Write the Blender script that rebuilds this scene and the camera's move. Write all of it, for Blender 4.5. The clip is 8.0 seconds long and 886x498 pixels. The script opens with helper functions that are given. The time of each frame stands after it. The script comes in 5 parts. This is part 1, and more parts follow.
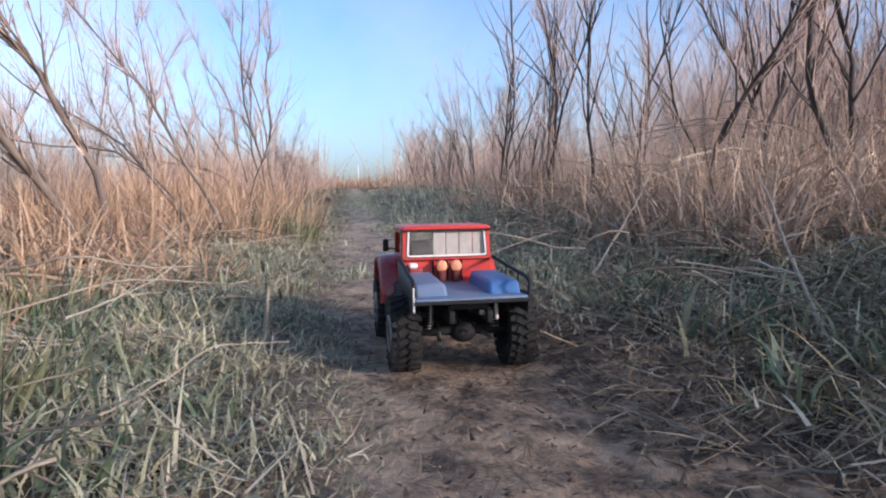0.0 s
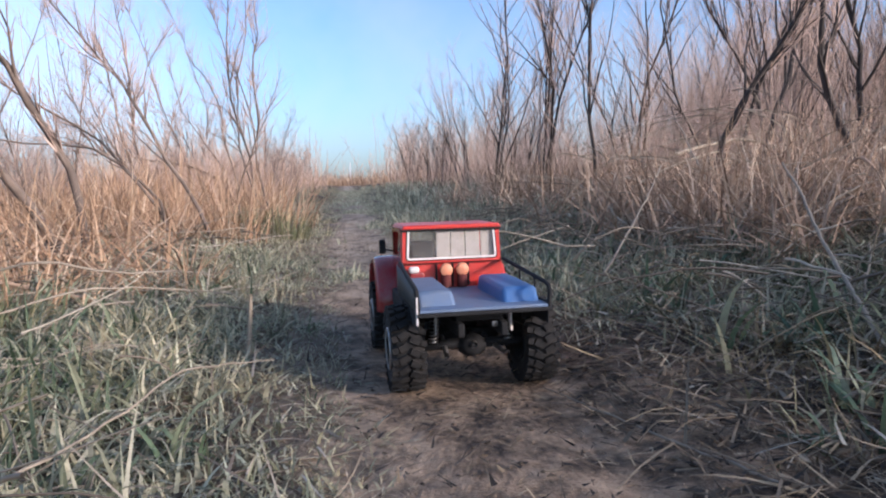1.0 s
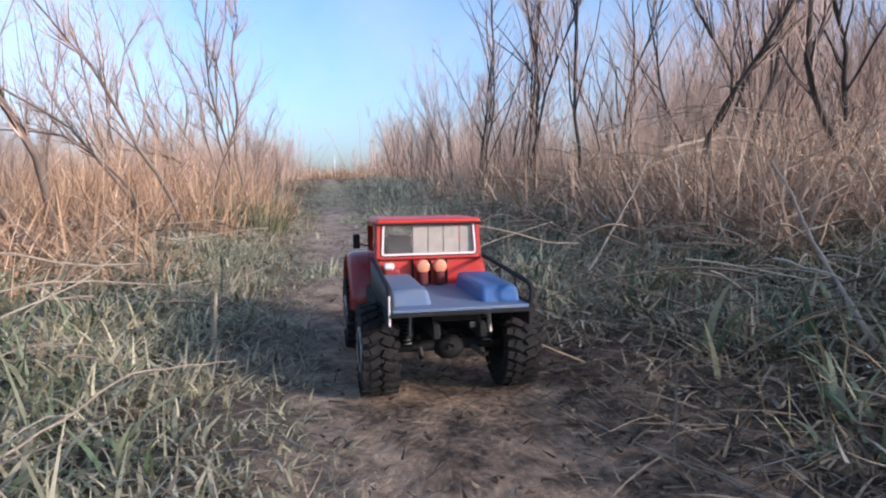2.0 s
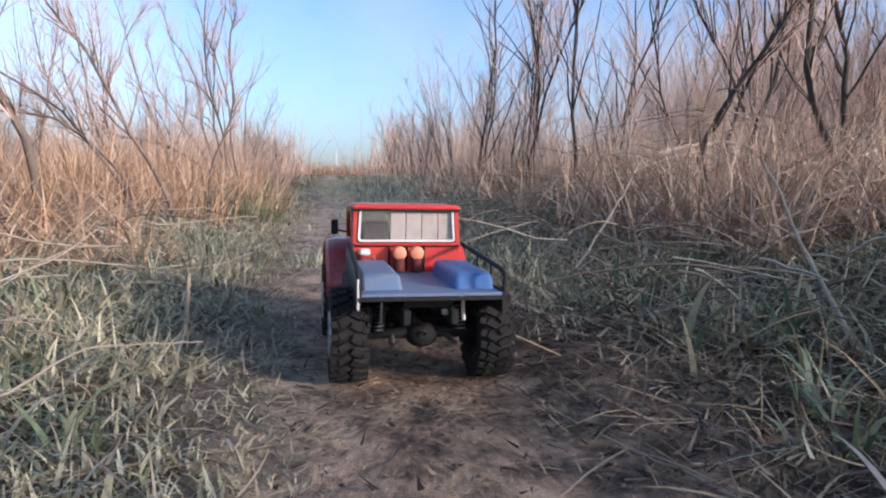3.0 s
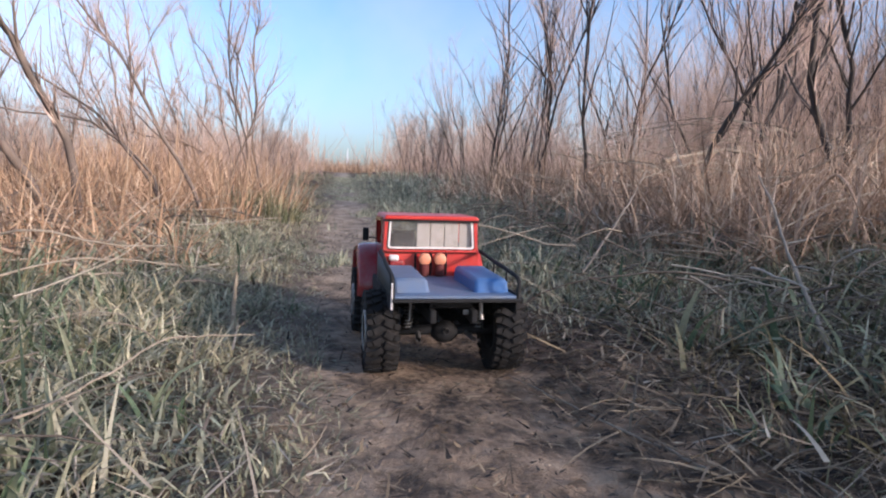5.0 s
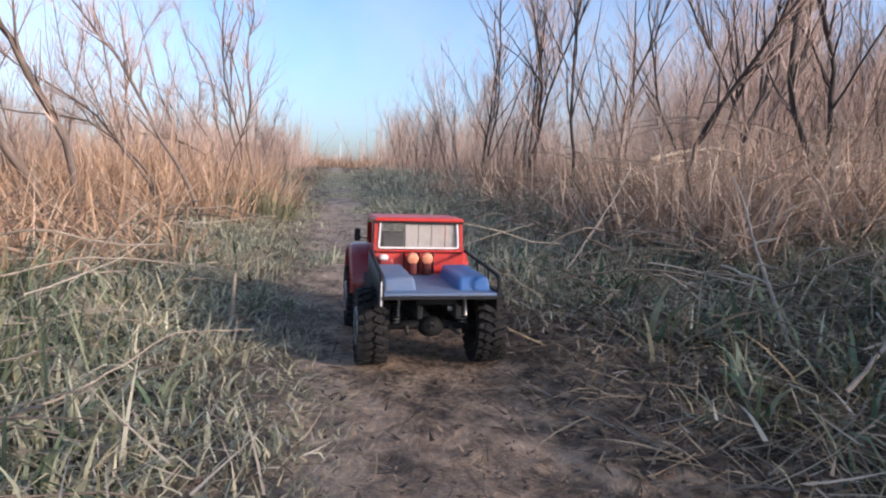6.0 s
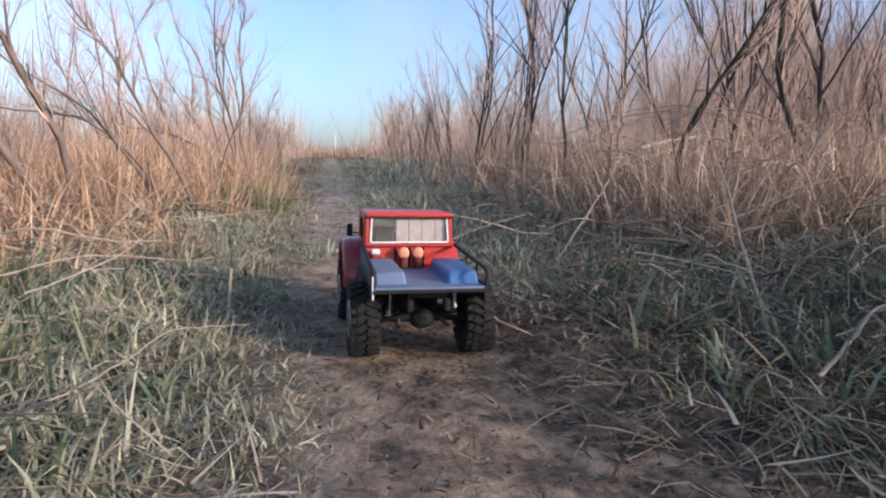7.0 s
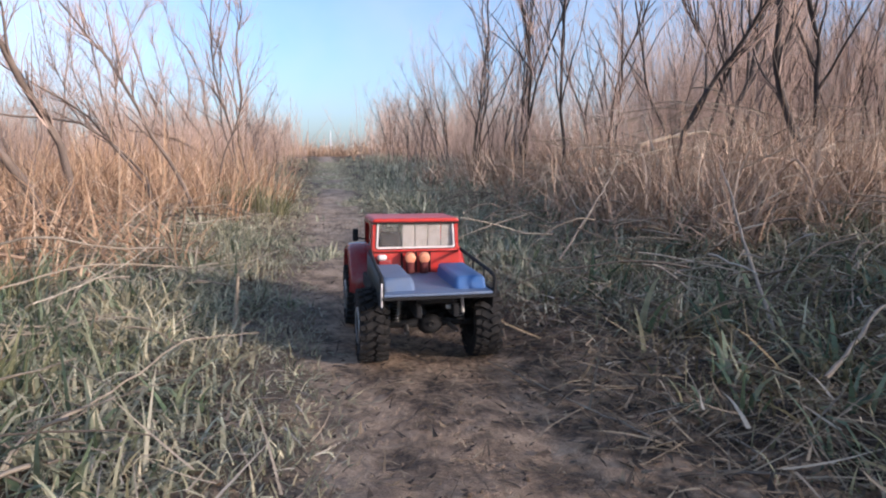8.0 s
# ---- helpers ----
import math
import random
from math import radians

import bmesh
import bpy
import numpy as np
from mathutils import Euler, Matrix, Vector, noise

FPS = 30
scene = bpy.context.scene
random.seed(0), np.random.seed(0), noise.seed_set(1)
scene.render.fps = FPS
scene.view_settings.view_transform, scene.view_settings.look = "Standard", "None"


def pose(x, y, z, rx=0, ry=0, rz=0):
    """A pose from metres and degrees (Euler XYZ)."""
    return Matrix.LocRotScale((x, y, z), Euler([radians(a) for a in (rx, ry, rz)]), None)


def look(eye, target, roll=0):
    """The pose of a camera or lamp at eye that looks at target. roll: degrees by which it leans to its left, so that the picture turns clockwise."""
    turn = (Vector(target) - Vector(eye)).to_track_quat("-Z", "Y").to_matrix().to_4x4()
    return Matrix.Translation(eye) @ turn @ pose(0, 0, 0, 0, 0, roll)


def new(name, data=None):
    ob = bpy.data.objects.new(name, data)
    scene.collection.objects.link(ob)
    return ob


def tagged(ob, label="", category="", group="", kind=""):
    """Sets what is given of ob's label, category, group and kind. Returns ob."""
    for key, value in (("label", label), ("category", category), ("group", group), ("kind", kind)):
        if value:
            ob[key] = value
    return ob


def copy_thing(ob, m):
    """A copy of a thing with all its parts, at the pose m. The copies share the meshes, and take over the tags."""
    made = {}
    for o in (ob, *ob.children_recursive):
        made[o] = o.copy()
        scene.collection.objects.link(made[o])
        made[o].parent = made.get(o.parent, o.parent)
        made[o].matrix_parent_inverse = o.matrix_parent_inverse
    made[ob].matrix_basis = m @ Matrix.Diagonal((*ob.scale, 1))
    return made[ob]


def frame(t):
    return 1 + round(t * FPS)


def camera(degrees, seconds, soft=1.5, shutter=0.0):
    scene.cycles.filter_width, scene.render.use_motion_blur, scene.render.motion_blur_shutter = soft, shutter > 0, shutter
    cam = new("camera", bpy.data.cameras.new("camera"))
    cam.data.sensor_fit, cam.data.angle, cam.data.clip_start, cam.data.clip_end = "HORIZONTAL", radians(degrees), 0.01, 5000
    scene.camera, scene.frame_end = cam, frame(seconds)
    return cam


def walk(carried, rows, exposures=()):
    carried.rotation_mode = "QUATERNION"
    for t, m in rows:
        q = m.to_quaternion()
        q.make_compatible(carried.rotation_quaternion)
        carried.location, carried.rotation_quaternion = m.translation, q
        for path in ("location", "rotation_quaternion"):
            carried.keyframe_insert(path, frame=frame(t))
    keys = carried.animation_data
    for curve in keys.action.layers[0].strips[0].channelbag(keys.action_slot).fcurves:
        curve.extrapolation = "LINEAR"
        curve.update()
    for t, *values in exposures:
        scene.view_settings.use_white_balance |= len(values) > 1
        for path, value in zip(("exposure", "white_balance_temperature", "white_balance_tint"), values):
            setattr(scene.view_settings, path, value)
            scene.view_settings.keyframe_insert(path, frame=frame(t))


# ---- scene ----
cam = camera(68.0, 8.0, soft=2.1)
WALK = [
    (0.0, -0.2329, -1.0949, 0.2930, -4.36, 0.95, -10.23),
    (0.5, -0.2220, -1.0276, 0.2957, -4.70, 1.82, -9.92),
    (1.0, -0.2264, -0.9499, 0.2910, -4.67, 1.56, -10.88),
    (1.5, -0.2232, -0.9118, 0.2944, -4.94, 1.47, -11.89),
    (3.0, -0.1664, -0.8849, 0.2652, -5.11, -1.02, -12.12),
    (3.5, -0.1855, -0.9060, 0.2679, -5.01, -1.52, -11.70),
    (4.0, -0.1740, -0.9681, 0.2765, -5.13, -0.95, -10.46),
    (4.5, -0.2129, -1.0127, 0.2923, -5.43, -1.62, -10.84),
    (5.0, -0.2132, -1.0061, 0.2923, -5.32, -1.81, -11.23),
    (6.5, -0.2172, -1.1137, 0.3201, -6.28, -1.60, -12.17),
    (7.0, -0.2108, -1.1165, 0.3236, -6.74, -1.02, -12.19),
    (7.5, -0.2384, -1.1160, 0.3243, -6.65, -1.51, -12.57),
    (8.0, -0.2294, -1.1169, 0.3400, -7.04, -0.21, -12.54),
]
walk(cam, [(t, pose(x, y, z, 90 + tilt, lean, turn)) for t, x, y, z, tilt, lean, turn in WALK],
     exposures=[(0.0, 1.04, 5500, 14), (8.0, 1.04, 5750, 15)])

# ---- light: a clear winter sky and a low sun from behind on the right ----
SUN_AZ, SUN_EL = 130.0, 15.0          # clockwise from straight ahead, degrees
world = bpy.data.worlds.new("sky")
scene.world = world
world.use_nodes = True
wn = world.node_tree.nodes
sky = wn.new("ShaderNodeTexSky")
sky.sky_type, sky.sun_disc = "NISHITA", False
sky.sun_elevation, sky.sun_rotation = radians(SUN_EL), radians(SUN_AZ)
sky.air_density, sky.dust_density, sky.ozone_density = 1.0, 2.2, 3.2
wn["Background"].inputs["Strength"].default_value = 0.142
veil_at, veil, veil_fac, pale_sky = wn.new("ShaderNodeTexCoord"), wn.new("ShaderNodeTexNoise"), wn.new("ShaderNodeMapRange"), wn.new("ShaderNodeHueSaturation")
veil.inputs["Scale"].default_value, veil.inputs["Detail"].default_value, veil.inputs["Roughness"].default_value = 3.0, 5.0, 0.55
veil_fac.inputs["From Min"].default_value, veil_fac.inputs["From Max"].default_value = 0.28, 0.64
pale_sky.inputs["Saturation"].default_value, pale_sky.inputs["Value"].default_value = 0.64, 0.95
wl = world.node_tree.links               # thin cloud drawn over the whole sky
wl.new(veil_at.outputs["Generated"], veil.inputs["Vector"])
wl.new(veil.outputs[0], veil_fac.inputs["Value"])
wl.new(veil_fac.outputs[0], pale_sky.inputs["Fac"])
wl.new(sky.outputs[0], pale_sky.inputs["Color"])
wl.new(pale_sky.outputs[0], wn["Background"].inputs["Color"])
sun_data = bpy.data.lights.new("sun", "SUN")
sun_data.energy, sun_data.angle, sun_data.color = 3.1, radians(7.0), (1.0, 0.80, 0.62)
sun = new("sun", sun_data)
az, el = radians(SUN_AZ), radians(SUN_EL)
sun_from = Vector((math.sin(az) * math.cos(el), math.cos(az) * math.cos(el), math.sin(el)))
sun.matrix_world = look(sun_from * 30, (0, 0, 0))

rng = np.random.default_rng(7)


# ---- materials ----
def nodes_of(name, rough=0.8, metal=0.0):
    m = bpy.data.materials.new(name)
    m.use_nodes = True
    n, l = m.node_tree.nodes, m.node_tree.links
    b = n["Principled BSDF"]
    b.inputs["Roughness"].default_value, b.inputs["Metallic"].default_value = rough, metal
    return m, n, l, b


def ramp_of(n, stops):
    r = n.new("ShaderNodeValToRGB")
    els = r.color_ramp.elements
    while len(els) < len(stops):
        els.new(0.5)
    for e, (p, c) in zip(els, stops):
        e.position, e.color = p, (*c, 1)
    return r


def noise_of(n, l, scale, detail=4.0, rough=0.55, space="Object"):
    co = n.new("ShaderNodeTexCoord")
    t = n.new("ShaderNodeTexNoise")
    t.inputs["Scale"].default_value, t.inputs["Detail"].default_value, t.inputs["Roughness"].default_value = scale, detail, rough
    l.new(co.outputs[space], t.inputs["Vector"])
    return t


def bump_of(n, l, b, height, strength, distance):
    k = n.new("ShaderNodeBump")
    k.inputs["Strength"].default_value, k.inputs["Distance"].default_value = strength, distance
    l.new(height, k.inputs["Height"])
    l.new(k.outputs[0], b.inputs["Normal"])


def island_mat(name, stops, rough=0.75, through_light=0.0, grain=60.0, patch=None):
    """Colour that differs from blade to blade, with fine streaks along each."""
    m, n, l, b = nodes_of(name, rough)
    g = n.new("ShaderNodeNewGeometry")
    r = ramp_of(n, stops)
    l.new(g.outputs["Random Per Island"], r.inputs[0])
    t = noise_of(n, l, grain, 3)
    mix = n.new("ShaderNodeMix")
    mix.data_type, mix.blend_type = "RGBA", "MULTIPLY"
    mix.inputs["Factor"].default_value = 0.5
    v = ramp_of(n, [(0.25, (0.55, 0.55, 0.55)), (0.75, (1.25, 1.25, 1.25))])
    l.new(t.outputs[0], v.inputs[0])
    l.new(r.outputs[0], mix.inputs["A"])
    l.new(v.outputs[0], mix.inputs["B"])
    out = mix.outputs["Result"]
    if patch:
        pn = noise_of(n, l, 3.2, 4, 0.6)
        pr = ramp_of(n, [(0.42, (0, 0, 0)), (0.66, (0.75, 0.75, 0.75))])
        l.new(pn.outputs[0], pr.inputs[0])
        pm = n.new("ShaderNodeMix")
        pm.data_type = "RGBA"
        pm.inputs["B"].default_value = (*patch, 1)
        l.new(pr.outputs[0], pm.inputs["Factor"])
        l.new(out, pm.inputs["A"])
        q = noise_of(n, l, 1.7, 3)
        qr = ramp_of(n, [(0.33, (0.55, 0.57, 0.58)), (0.62, (1.12, 1.11, 1.09))])
        l.new(q.outputs[0], qr.inputs[0])
        qm = n.new("ShaderNodeMix")
        qm.data_type, qm.blend_type = "RGBA", "MULTIPLY"
        qm.inputs["Factor"].default_value = 0.85
        l.new(pm.outputs["Result"], qm.inputs["A"])
        l.new(qr.outputs[0], qm.inputs["B"])
        out = qm.outputs["Result"]
    l.new(out, b.inputs["Base Color"])
    if through_light:
        tr = n.new("ShaderNodeBsdfTranslucent")
        sh = n.new("ShaderNodeMixShader")
        sh.inputs[0].default_value = through_light
        l.new(out, tr.inputs[0])
        l.new(b.outputs[0], sh.inputs[1])
        l.new(tr.outputs[0], sh.inputs[2])
        l.new(sh.outputs[0], n["Material Output"].inputs[0])
    return m


def worn_mat(name, colour, worn, rough, metal=0.0, scale=40.0, bump=0.15, dust=0.35):
    """Paint, rubber, plastic or metal with dust and scuffs in two sizes."""
    m, n, l, b = nodes_of(name, rough, metal)
    t, u = noise_of(n, l, scale, 6), noise_of(n, l, scale * 7, 3)
    mul = n.new("ShaderNodeMath")
    mul.operation = "MULTIPLY_ADD"
    mul.inputs[1].default_value = 0.35
    l.new(u.outputs[0], mul.inputs[0])
    l.new(t.outputs[0], mul.inputs[2])
    r = ramp_of(n, [(0.55, (0, 0, 0)), (0.95, (dust, dust, dust))])
    l.new(mul.outputs[0], r.inputs[0])
    mix = n.new("ShaderNodeMix")
    mix.data_type = "RGBA"
    mix.inputs["A"].default_value, mix.inputs["B"].default_value = (*colour, 1), (*worn, 1)
    l.new(r.outputs[0], mix.inputs["Factor"])
    l.new(mix.outputs["Result"], b.inputs["Base Color"])
    rr = n.new("ShaderNodeMapRange")
    rr.inputs["To Min"].default_value, rr.inputs["To Max"].default_value = rough * 0.8, min(1.0, rough * 1.5)
    l.new(mul.outputs[0], rr.inputs[0])
    l.new(rr.outputs[0], b.inputs["Roughness"])
    bump_of(n, l, b, u.outputs[0], bump, 0.001)
    return m


def ground_mat():
    """Bare brown earth on the path, dark litter and matted grass soil beside it."""
    m, n, l, b = nodes_of("earth", 0.95)
    co = n.new("ShaderNodeTexCoord")
    sep = n.new("ShaderNodeSeparateXYZ")
    l.new(co.outputs["Object"], sep.inputs[0])
    big, mid, fine = noise_of(n, l, 1.6, 5), noise_of(n, l, 11, 7, 0.65), noise_of(n, l, 90, 5, 0.7)
    dirt = ramp_of(n, [(0.33, (0.044, 0.030, 0.021)), (0.44, (0.193, 0.133, 0.086)), (0.57, (0.425, 0.294, 0.191)), (0.75, (0.636, 0.471, 0.324))])
    soil = ramp_of(n, [(0.34, (0.019, 0.012, 0.008)), (0.5, (0.092, 0.062, 0.037)), (0.75, (0.332, 0.217, 0.126))])
    add = n.new("ShaderNodeMath")
    add.operation = "MULTIPLY_ADD"
    add.inputs[1].default_value = 0.4
    sub = n.new("ShaderNodeMath")
    sub.operation = "SUBTRACT"
    sub.inputs[1].default_value = 0.5
    l.new(fine.outputs[0], sub.inputs[0])
    l.new(sub.outputs[0], add.inputs[0])
    l.new(mid.outputs[0], add.inputs[2])
    l.new(add.outputs[0], dirt.inputs[0])
    l.new(add.outputs[0], soil.inputs[0])
    att = n.new("ShaderNodeAttribute")
    att.attribute_name = "bare"
    wob = n.new("ShaderNodeMath")
    wob.operation = "MULTIPLY_ADD"
    wob.inputs[1].default_value = 1.5
    s2 = n.new("ShaderNodeMath")
    s2.operation = "SUBTRACT"
    s2.inputs[1].default_value = 0.5
    l.new(mid.outputs[0], s2.inputs[0])
    l.new(s2.outputs[0], wob.inputs[0])
    l.new(att.outputs["Fac"], wob.inputs[2])
    edge = ramp_of(n, [(0.35, (0, 0, 0)), (0.65, (1, 1, 1))])
    l.new(wob.outputs[0], edge.inputs[0])
    mix = n.new("ShaderNodeMix")
    mix.data_type = "RGBA"
    l.new(edge.outputs[0], mix.inputs["Factor"])
    l.new(soil.outputs[0], mix.inputs["A"])
    l.new(dirt.outputs[0], mix.inputs["B"])
    dry = n.new("ShaderNodeAttribute")        # dry dusty earth further along the path
    dry.attribute_name = "dusty"
    dust = ramp_of(n, [(0.36, (0.206, 0.163, 0.122)), (0.52, (0.435, 0.356, 0.274)), (0.72, (0.604, 0.512, 0.400))])
    l.new(add.outputs[0], dust.inputs[0])
    dmix = n.new("ShaderNodeMix")
    dmix.data_type = "RGBA"
    l.new(dry.outputs["Fac"], dmix.inputs["Factor"])
    l.new(mix.outputs["Result"], dmix.inputs["A"])
    l.new(dust.outputs[0], dmix.inputs["B"])
    tone = n.new("ShaderNodeMix")
    tone.data_type, tone.blend_type = "RGBA", "MULTIPLY"
    tone.inputs["Factor"].default_value = 0.6
    tv = ramp_of(n, [(0.3, (0.62, 0.60, 0.60)), (0.7, (1.2, 1.17, 1.12))])
    l.new(big.outputs[0], tv.inputs[0])
    l.new(dmix.outputs["Result"], tone.inputs["A"])
    l.new(tv.outputs[0], tone.inputs["B"])
    l.new(tone.outputs["Result"], b.inputs["Base Color"])
    bump_of(n, l, b, add.outputs[0], 1.0, 0.035)
    return m


def bark_mat(name, dark, light):
    m, n, l, b = nodes_of(name, 0.9)
    t, u = noise_of(n, l, 9, 5), noise_of(n, l, 70, 4)
    g = n.new("ShaderNodeNewGeometry")
    a = n.new("ShaderNodeMath")
    a.operation = "MULTIPLY_ADD"
    a.inputs[1].default_value = 0.45
    l.new(g.outputs["Random Per Island"], a.inputs[0])
    l.new(t.outputs[0], a.inputs[2])
    r = ramp_of(n, [(0.35, dark), (0.95, light)])
    l.new(a.outputs[0], r.inputs[0])
    l.new(r.outputs[0], b.inputs["Base Color"])
    bump_of(n, l, b, u.outputs[0], 0.6, 0.004)
    return m


EARTH = ground_mat()
GRASS_PALE = island_mat("frosted_grass", [(0.0, (0.072, 0.087, 0.047)), (0.3, (0.238, 0.252, 0.156)), (0.7, (0.447, 0.428, 0.291)), (1.0, (0.645, 0.582, 0.403))], 0.7, 0.25, patch=(0.418, 0.351, 0.220))
# bank grass: dark green, with the bank's shade lowered further into its tones
GRASS_SHADED = island_mat("shade_dark_grass", [(0.0, (0.017, 0.023, 0.011)), (0.45, (0.096, 0.113, 0.058)), (0.8, (0.298, 0.286, 0.154)), (1.0, (0.561, 0.561, 0.331))], 0.7, 0.15, patch=(0.276, 0.197, 0.101))
LEAF = island_mat("broad_leaf", [(0.0, (0.048, 0.081, 0.045)), (0.5, (0.120, 0.169, 0.093)), (0.85, (0.220, 0.263, 0.155)), (1.0, (0.425, 0.405, 0.261))], 0.6, 0.25)
GRASS_FROST = island_mat("hoar_frosted_grass", [(0.0, (0.169, 0.182, 0.120)), (0.4, (0.406, 0.399, 0.273)), (0.8, (0.628, 0.581, 0.413)), (1.0, (0.700, 0.700, 0.493))], 0.75, 0.3)
GRASS_GREEN = island_mat("yellowing_grass", [(0.0, (0.034, 0.055, 0.027)), (0.4, (0.116, 0.155, 0.084)), (0.8, (0.242, 0.265, 0.158)), (1.0, (0.436, 0.400, 0.294))], 0.7, 0.25)
HUMUS = island_mat("leaf_mould", [(0.0, (0.018, 0.013, 0.009)), (0.5, (0.057, 0.039, 0.026)), (0.85, (0.123, 0.086, 0.053)), (1.0, (0.246, 0.180, 0.112))], 0.9, 0.1)
STRAW_GREY = island_mat("weathered_stems", [(0.0, (0.126, 0.098, 0.070)), (0.4, (0.273, 0.220, 0.158)), (0.8, (0.441, 0.365, 0.264)), (1.0, (0.609, 0.520, 0.387))], 0.8, 0.1)
STRAW_DULL = island_mat("trodden_straw", [(0.0, (0.087, 0.064, 0.039)), (0.5, (0.219, 0.162, 0.103)), (0.9, (0.393, 0.300, 0.189)), (1.0, (0.582, 0.454, 0.289))], 0.85, 0.1)
STRAW = island_mat("straw", [(0.0, (0.15, 0.115, 0.085)), (0.4, (0.28, 0.225, 0.165)), (0.8, (0.42, 0.35, 0.265)), (1.0, (0.55, 0.48, 0.38))], 0.75, 0.15)
REED = island_mat("dry_reed", [(0.0, (0.23, 0.135, 0.080)), (0.4, (0.47, 0.295, 0.175)), (0.8, (0.64, 0.435, 0.275)), (1.0, (0.72, 0.56, 0.40))], 0.75, 0.25)
REED_PINK = island_mat("weathered_reed", [(0.0, (0.19, 0.120, 0.078)), (0.4, (0.42, 0.28, 0.185)), (0.8, (0.59, 0.425, 0.295)), (1.0, (0.70, 0.56, 0.42))], 0.75, 0.2)
BARK_MID = bark_mat("brown_bark", (0.045, 0.034, 0.028), (0.20, 0.15, 0.12))
BARK = bark_mat("grey_bark", (0.07, 0.052, 0.045), (0.27, 0.21, 0.18))
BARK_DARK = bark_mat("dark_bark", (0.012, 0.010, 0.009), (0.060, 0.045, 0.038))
TWIG = bark_mat("twig_bark", (0.26, 0.18, 0.14), (0.56, 0.41, 0.33))
CLOD = island_mat("clod", [(0.0, (0.084, 0.055, 0.035)), (1.0, (0.284, 0.200, 0.132))], 0.95)
NEEDLE = island_mat("needle", [(0.0, (0.03, 0.05, 0.035)), (1.0, (0.08, 0.11, 0.08))], 0.8)


# ---- mesh helpers ----
def fast_mesh(name, verts, quads, mat, smooth=True):
    me = bpy.data.meshes.new(name)
    v, q = np.ascontiguousarray(verts, np.float32).reshape(-1, 3), np.ascontiguousarray(quads, np.int32)
    k = q.shape[1]
    me.vertices.add(len(v))
    me.vertices.foreach_set("co", v.ravel())
    me.loops.add(q.size)
    me.loops.foreach_set("vertex_index", q.ravel())
    me.polygons.add(len(q))
    me.polygons.foreach_set("loop_start", np.arange(len(q), dtype=np.int32) * k)
    me.polygons.foreach_set("use_smooth", np.full(len(q), smooth))
    me.materials.append(mat)
    me.update(calc_edges=True)
    return me


def blade_mesh(name, base, height, width, lean_az, lean, droop, mat, rings=5):
    """Curved tapering blades: base (N,3); each leans by lean and droops over towards its azimuth."""
    n = len(base)
    s = np.linspace(0, 1, rings)[None, :]
    ang = lean[:, None] + droop[:, None] * s ** 1.5
    step = height[:, None] / (rings - 1)
    dx = np.concatenate([np.zeros((n, 1)), np.cumsum(np.sin(ang[:, 1:]) * step, 1)], 1)
    dz = np.concatenate([np.zeros((n, 1)), np.cumsum(np.cos(ang[:, 1:]) * step, 1)], 1)
    ca, sa = np.cos(lean_az)[:, None], np.sin(lean_az)[:, None]
    mid = np.stack([base[:, 0:1] + ca * dx, base[:, 1:2] + sa * dx, base[:, 2:3] + dz], -1)
    w = width[:, None] * (1 - 0.93 * s ** 1.4) * 0.5
    tw = lean_az + np.pi / 2 + rng.normal(0, 0.7, n)
    side = np.stack([np.cos(tw), np.sin(tw), rng.normal(0, 0.2, n)], -1)[:, None, :]
    v = np.stack([mid - side * w[..., None], mid + side * w[..., None]], 2).reshape(-1, 3)
    i = (np.arange(n)[:, None] * rings + np.arange(rings - 1)[None, :]).ravel() * 2
    return fast_mesh(name, v, np.stack([i, i + 1, i + 3, i + 2], 1), mat)


def tube_mesh(name, mid, radius, sides, mat):
    """Tubes along mid (N,K,3) with radius (N,K)."""
    n, k = mid.shape[:2]
    d = np.gradient(mid, axis=1)
    d /= np.linalg.norm(d, axis=2, keepdims=True) + 1e-9
    ref = np.where(np.abs(d[:, :1, 2:3]) > 0.8, np.array([[[1.0, 0, 0]]]), np.array([[[0, 0, 1.0]]]))
    u = np.cross(d, np.broadcast_to(ref, d.shape))
    u /= np.linalg.norm(u, axis=2, keepdims=True) + 1e-9
    w = np.cross(d, u)
    a = np.arange(sides) * 2 * np.pi / sides
    v = mid[:, :, None, :] + radius[:, :, None, None] * (np.cos(a)[:, None] * u[:, :, None, :] + np.sin(a)[:, None] * w[:, :, None, :])
    ii, kk, ss = np.meshgrid(np.arange(n), np.arange(k - 1), np.arange(sides), indexing="ij")
    b = (ii * k + kk) * sides
    q = np.stack([b + ss, b + (ss + 1) % sides, b + sides + (ss + 1) % sides, b + sides + ss], -1).reshape(-1, 4)
    return fast_mesh(name, v.reshape(-1, 3), q, mat)


def part(name, data, parent, label=""):
    ob = new(name, data)
    ob.parent = parent
    if label:
        ob["label"] = label
    return ob


def bm_mesh(name, bm, mat, smooth=False):
    me = bpy.data.meshes.new(name)
    bmesh.ops.recalc_face_normals(bm, faces=bm.faces)
    bm.to_mesh(me)
    bm.free()
    me.materials.append(mat)
    if smooth:
        me.polygons.foreach_set("use_smooth", np.ones(len(me.polygons), bool))
    return me


# ---- the lie of the land ----
def smooth(a, b, x):
    t = np.clip((x - a) / (b - a), 0, 1)
    return t * t * (3 - 2 * t)


def path_x(y):
    """The middle of the footpath."""
    return -0.02 + 0.042 * np.maximum(y - 2.0, 0) - 0.03 * np.exp(-((y - 2.2) / 1.2) ** 2)


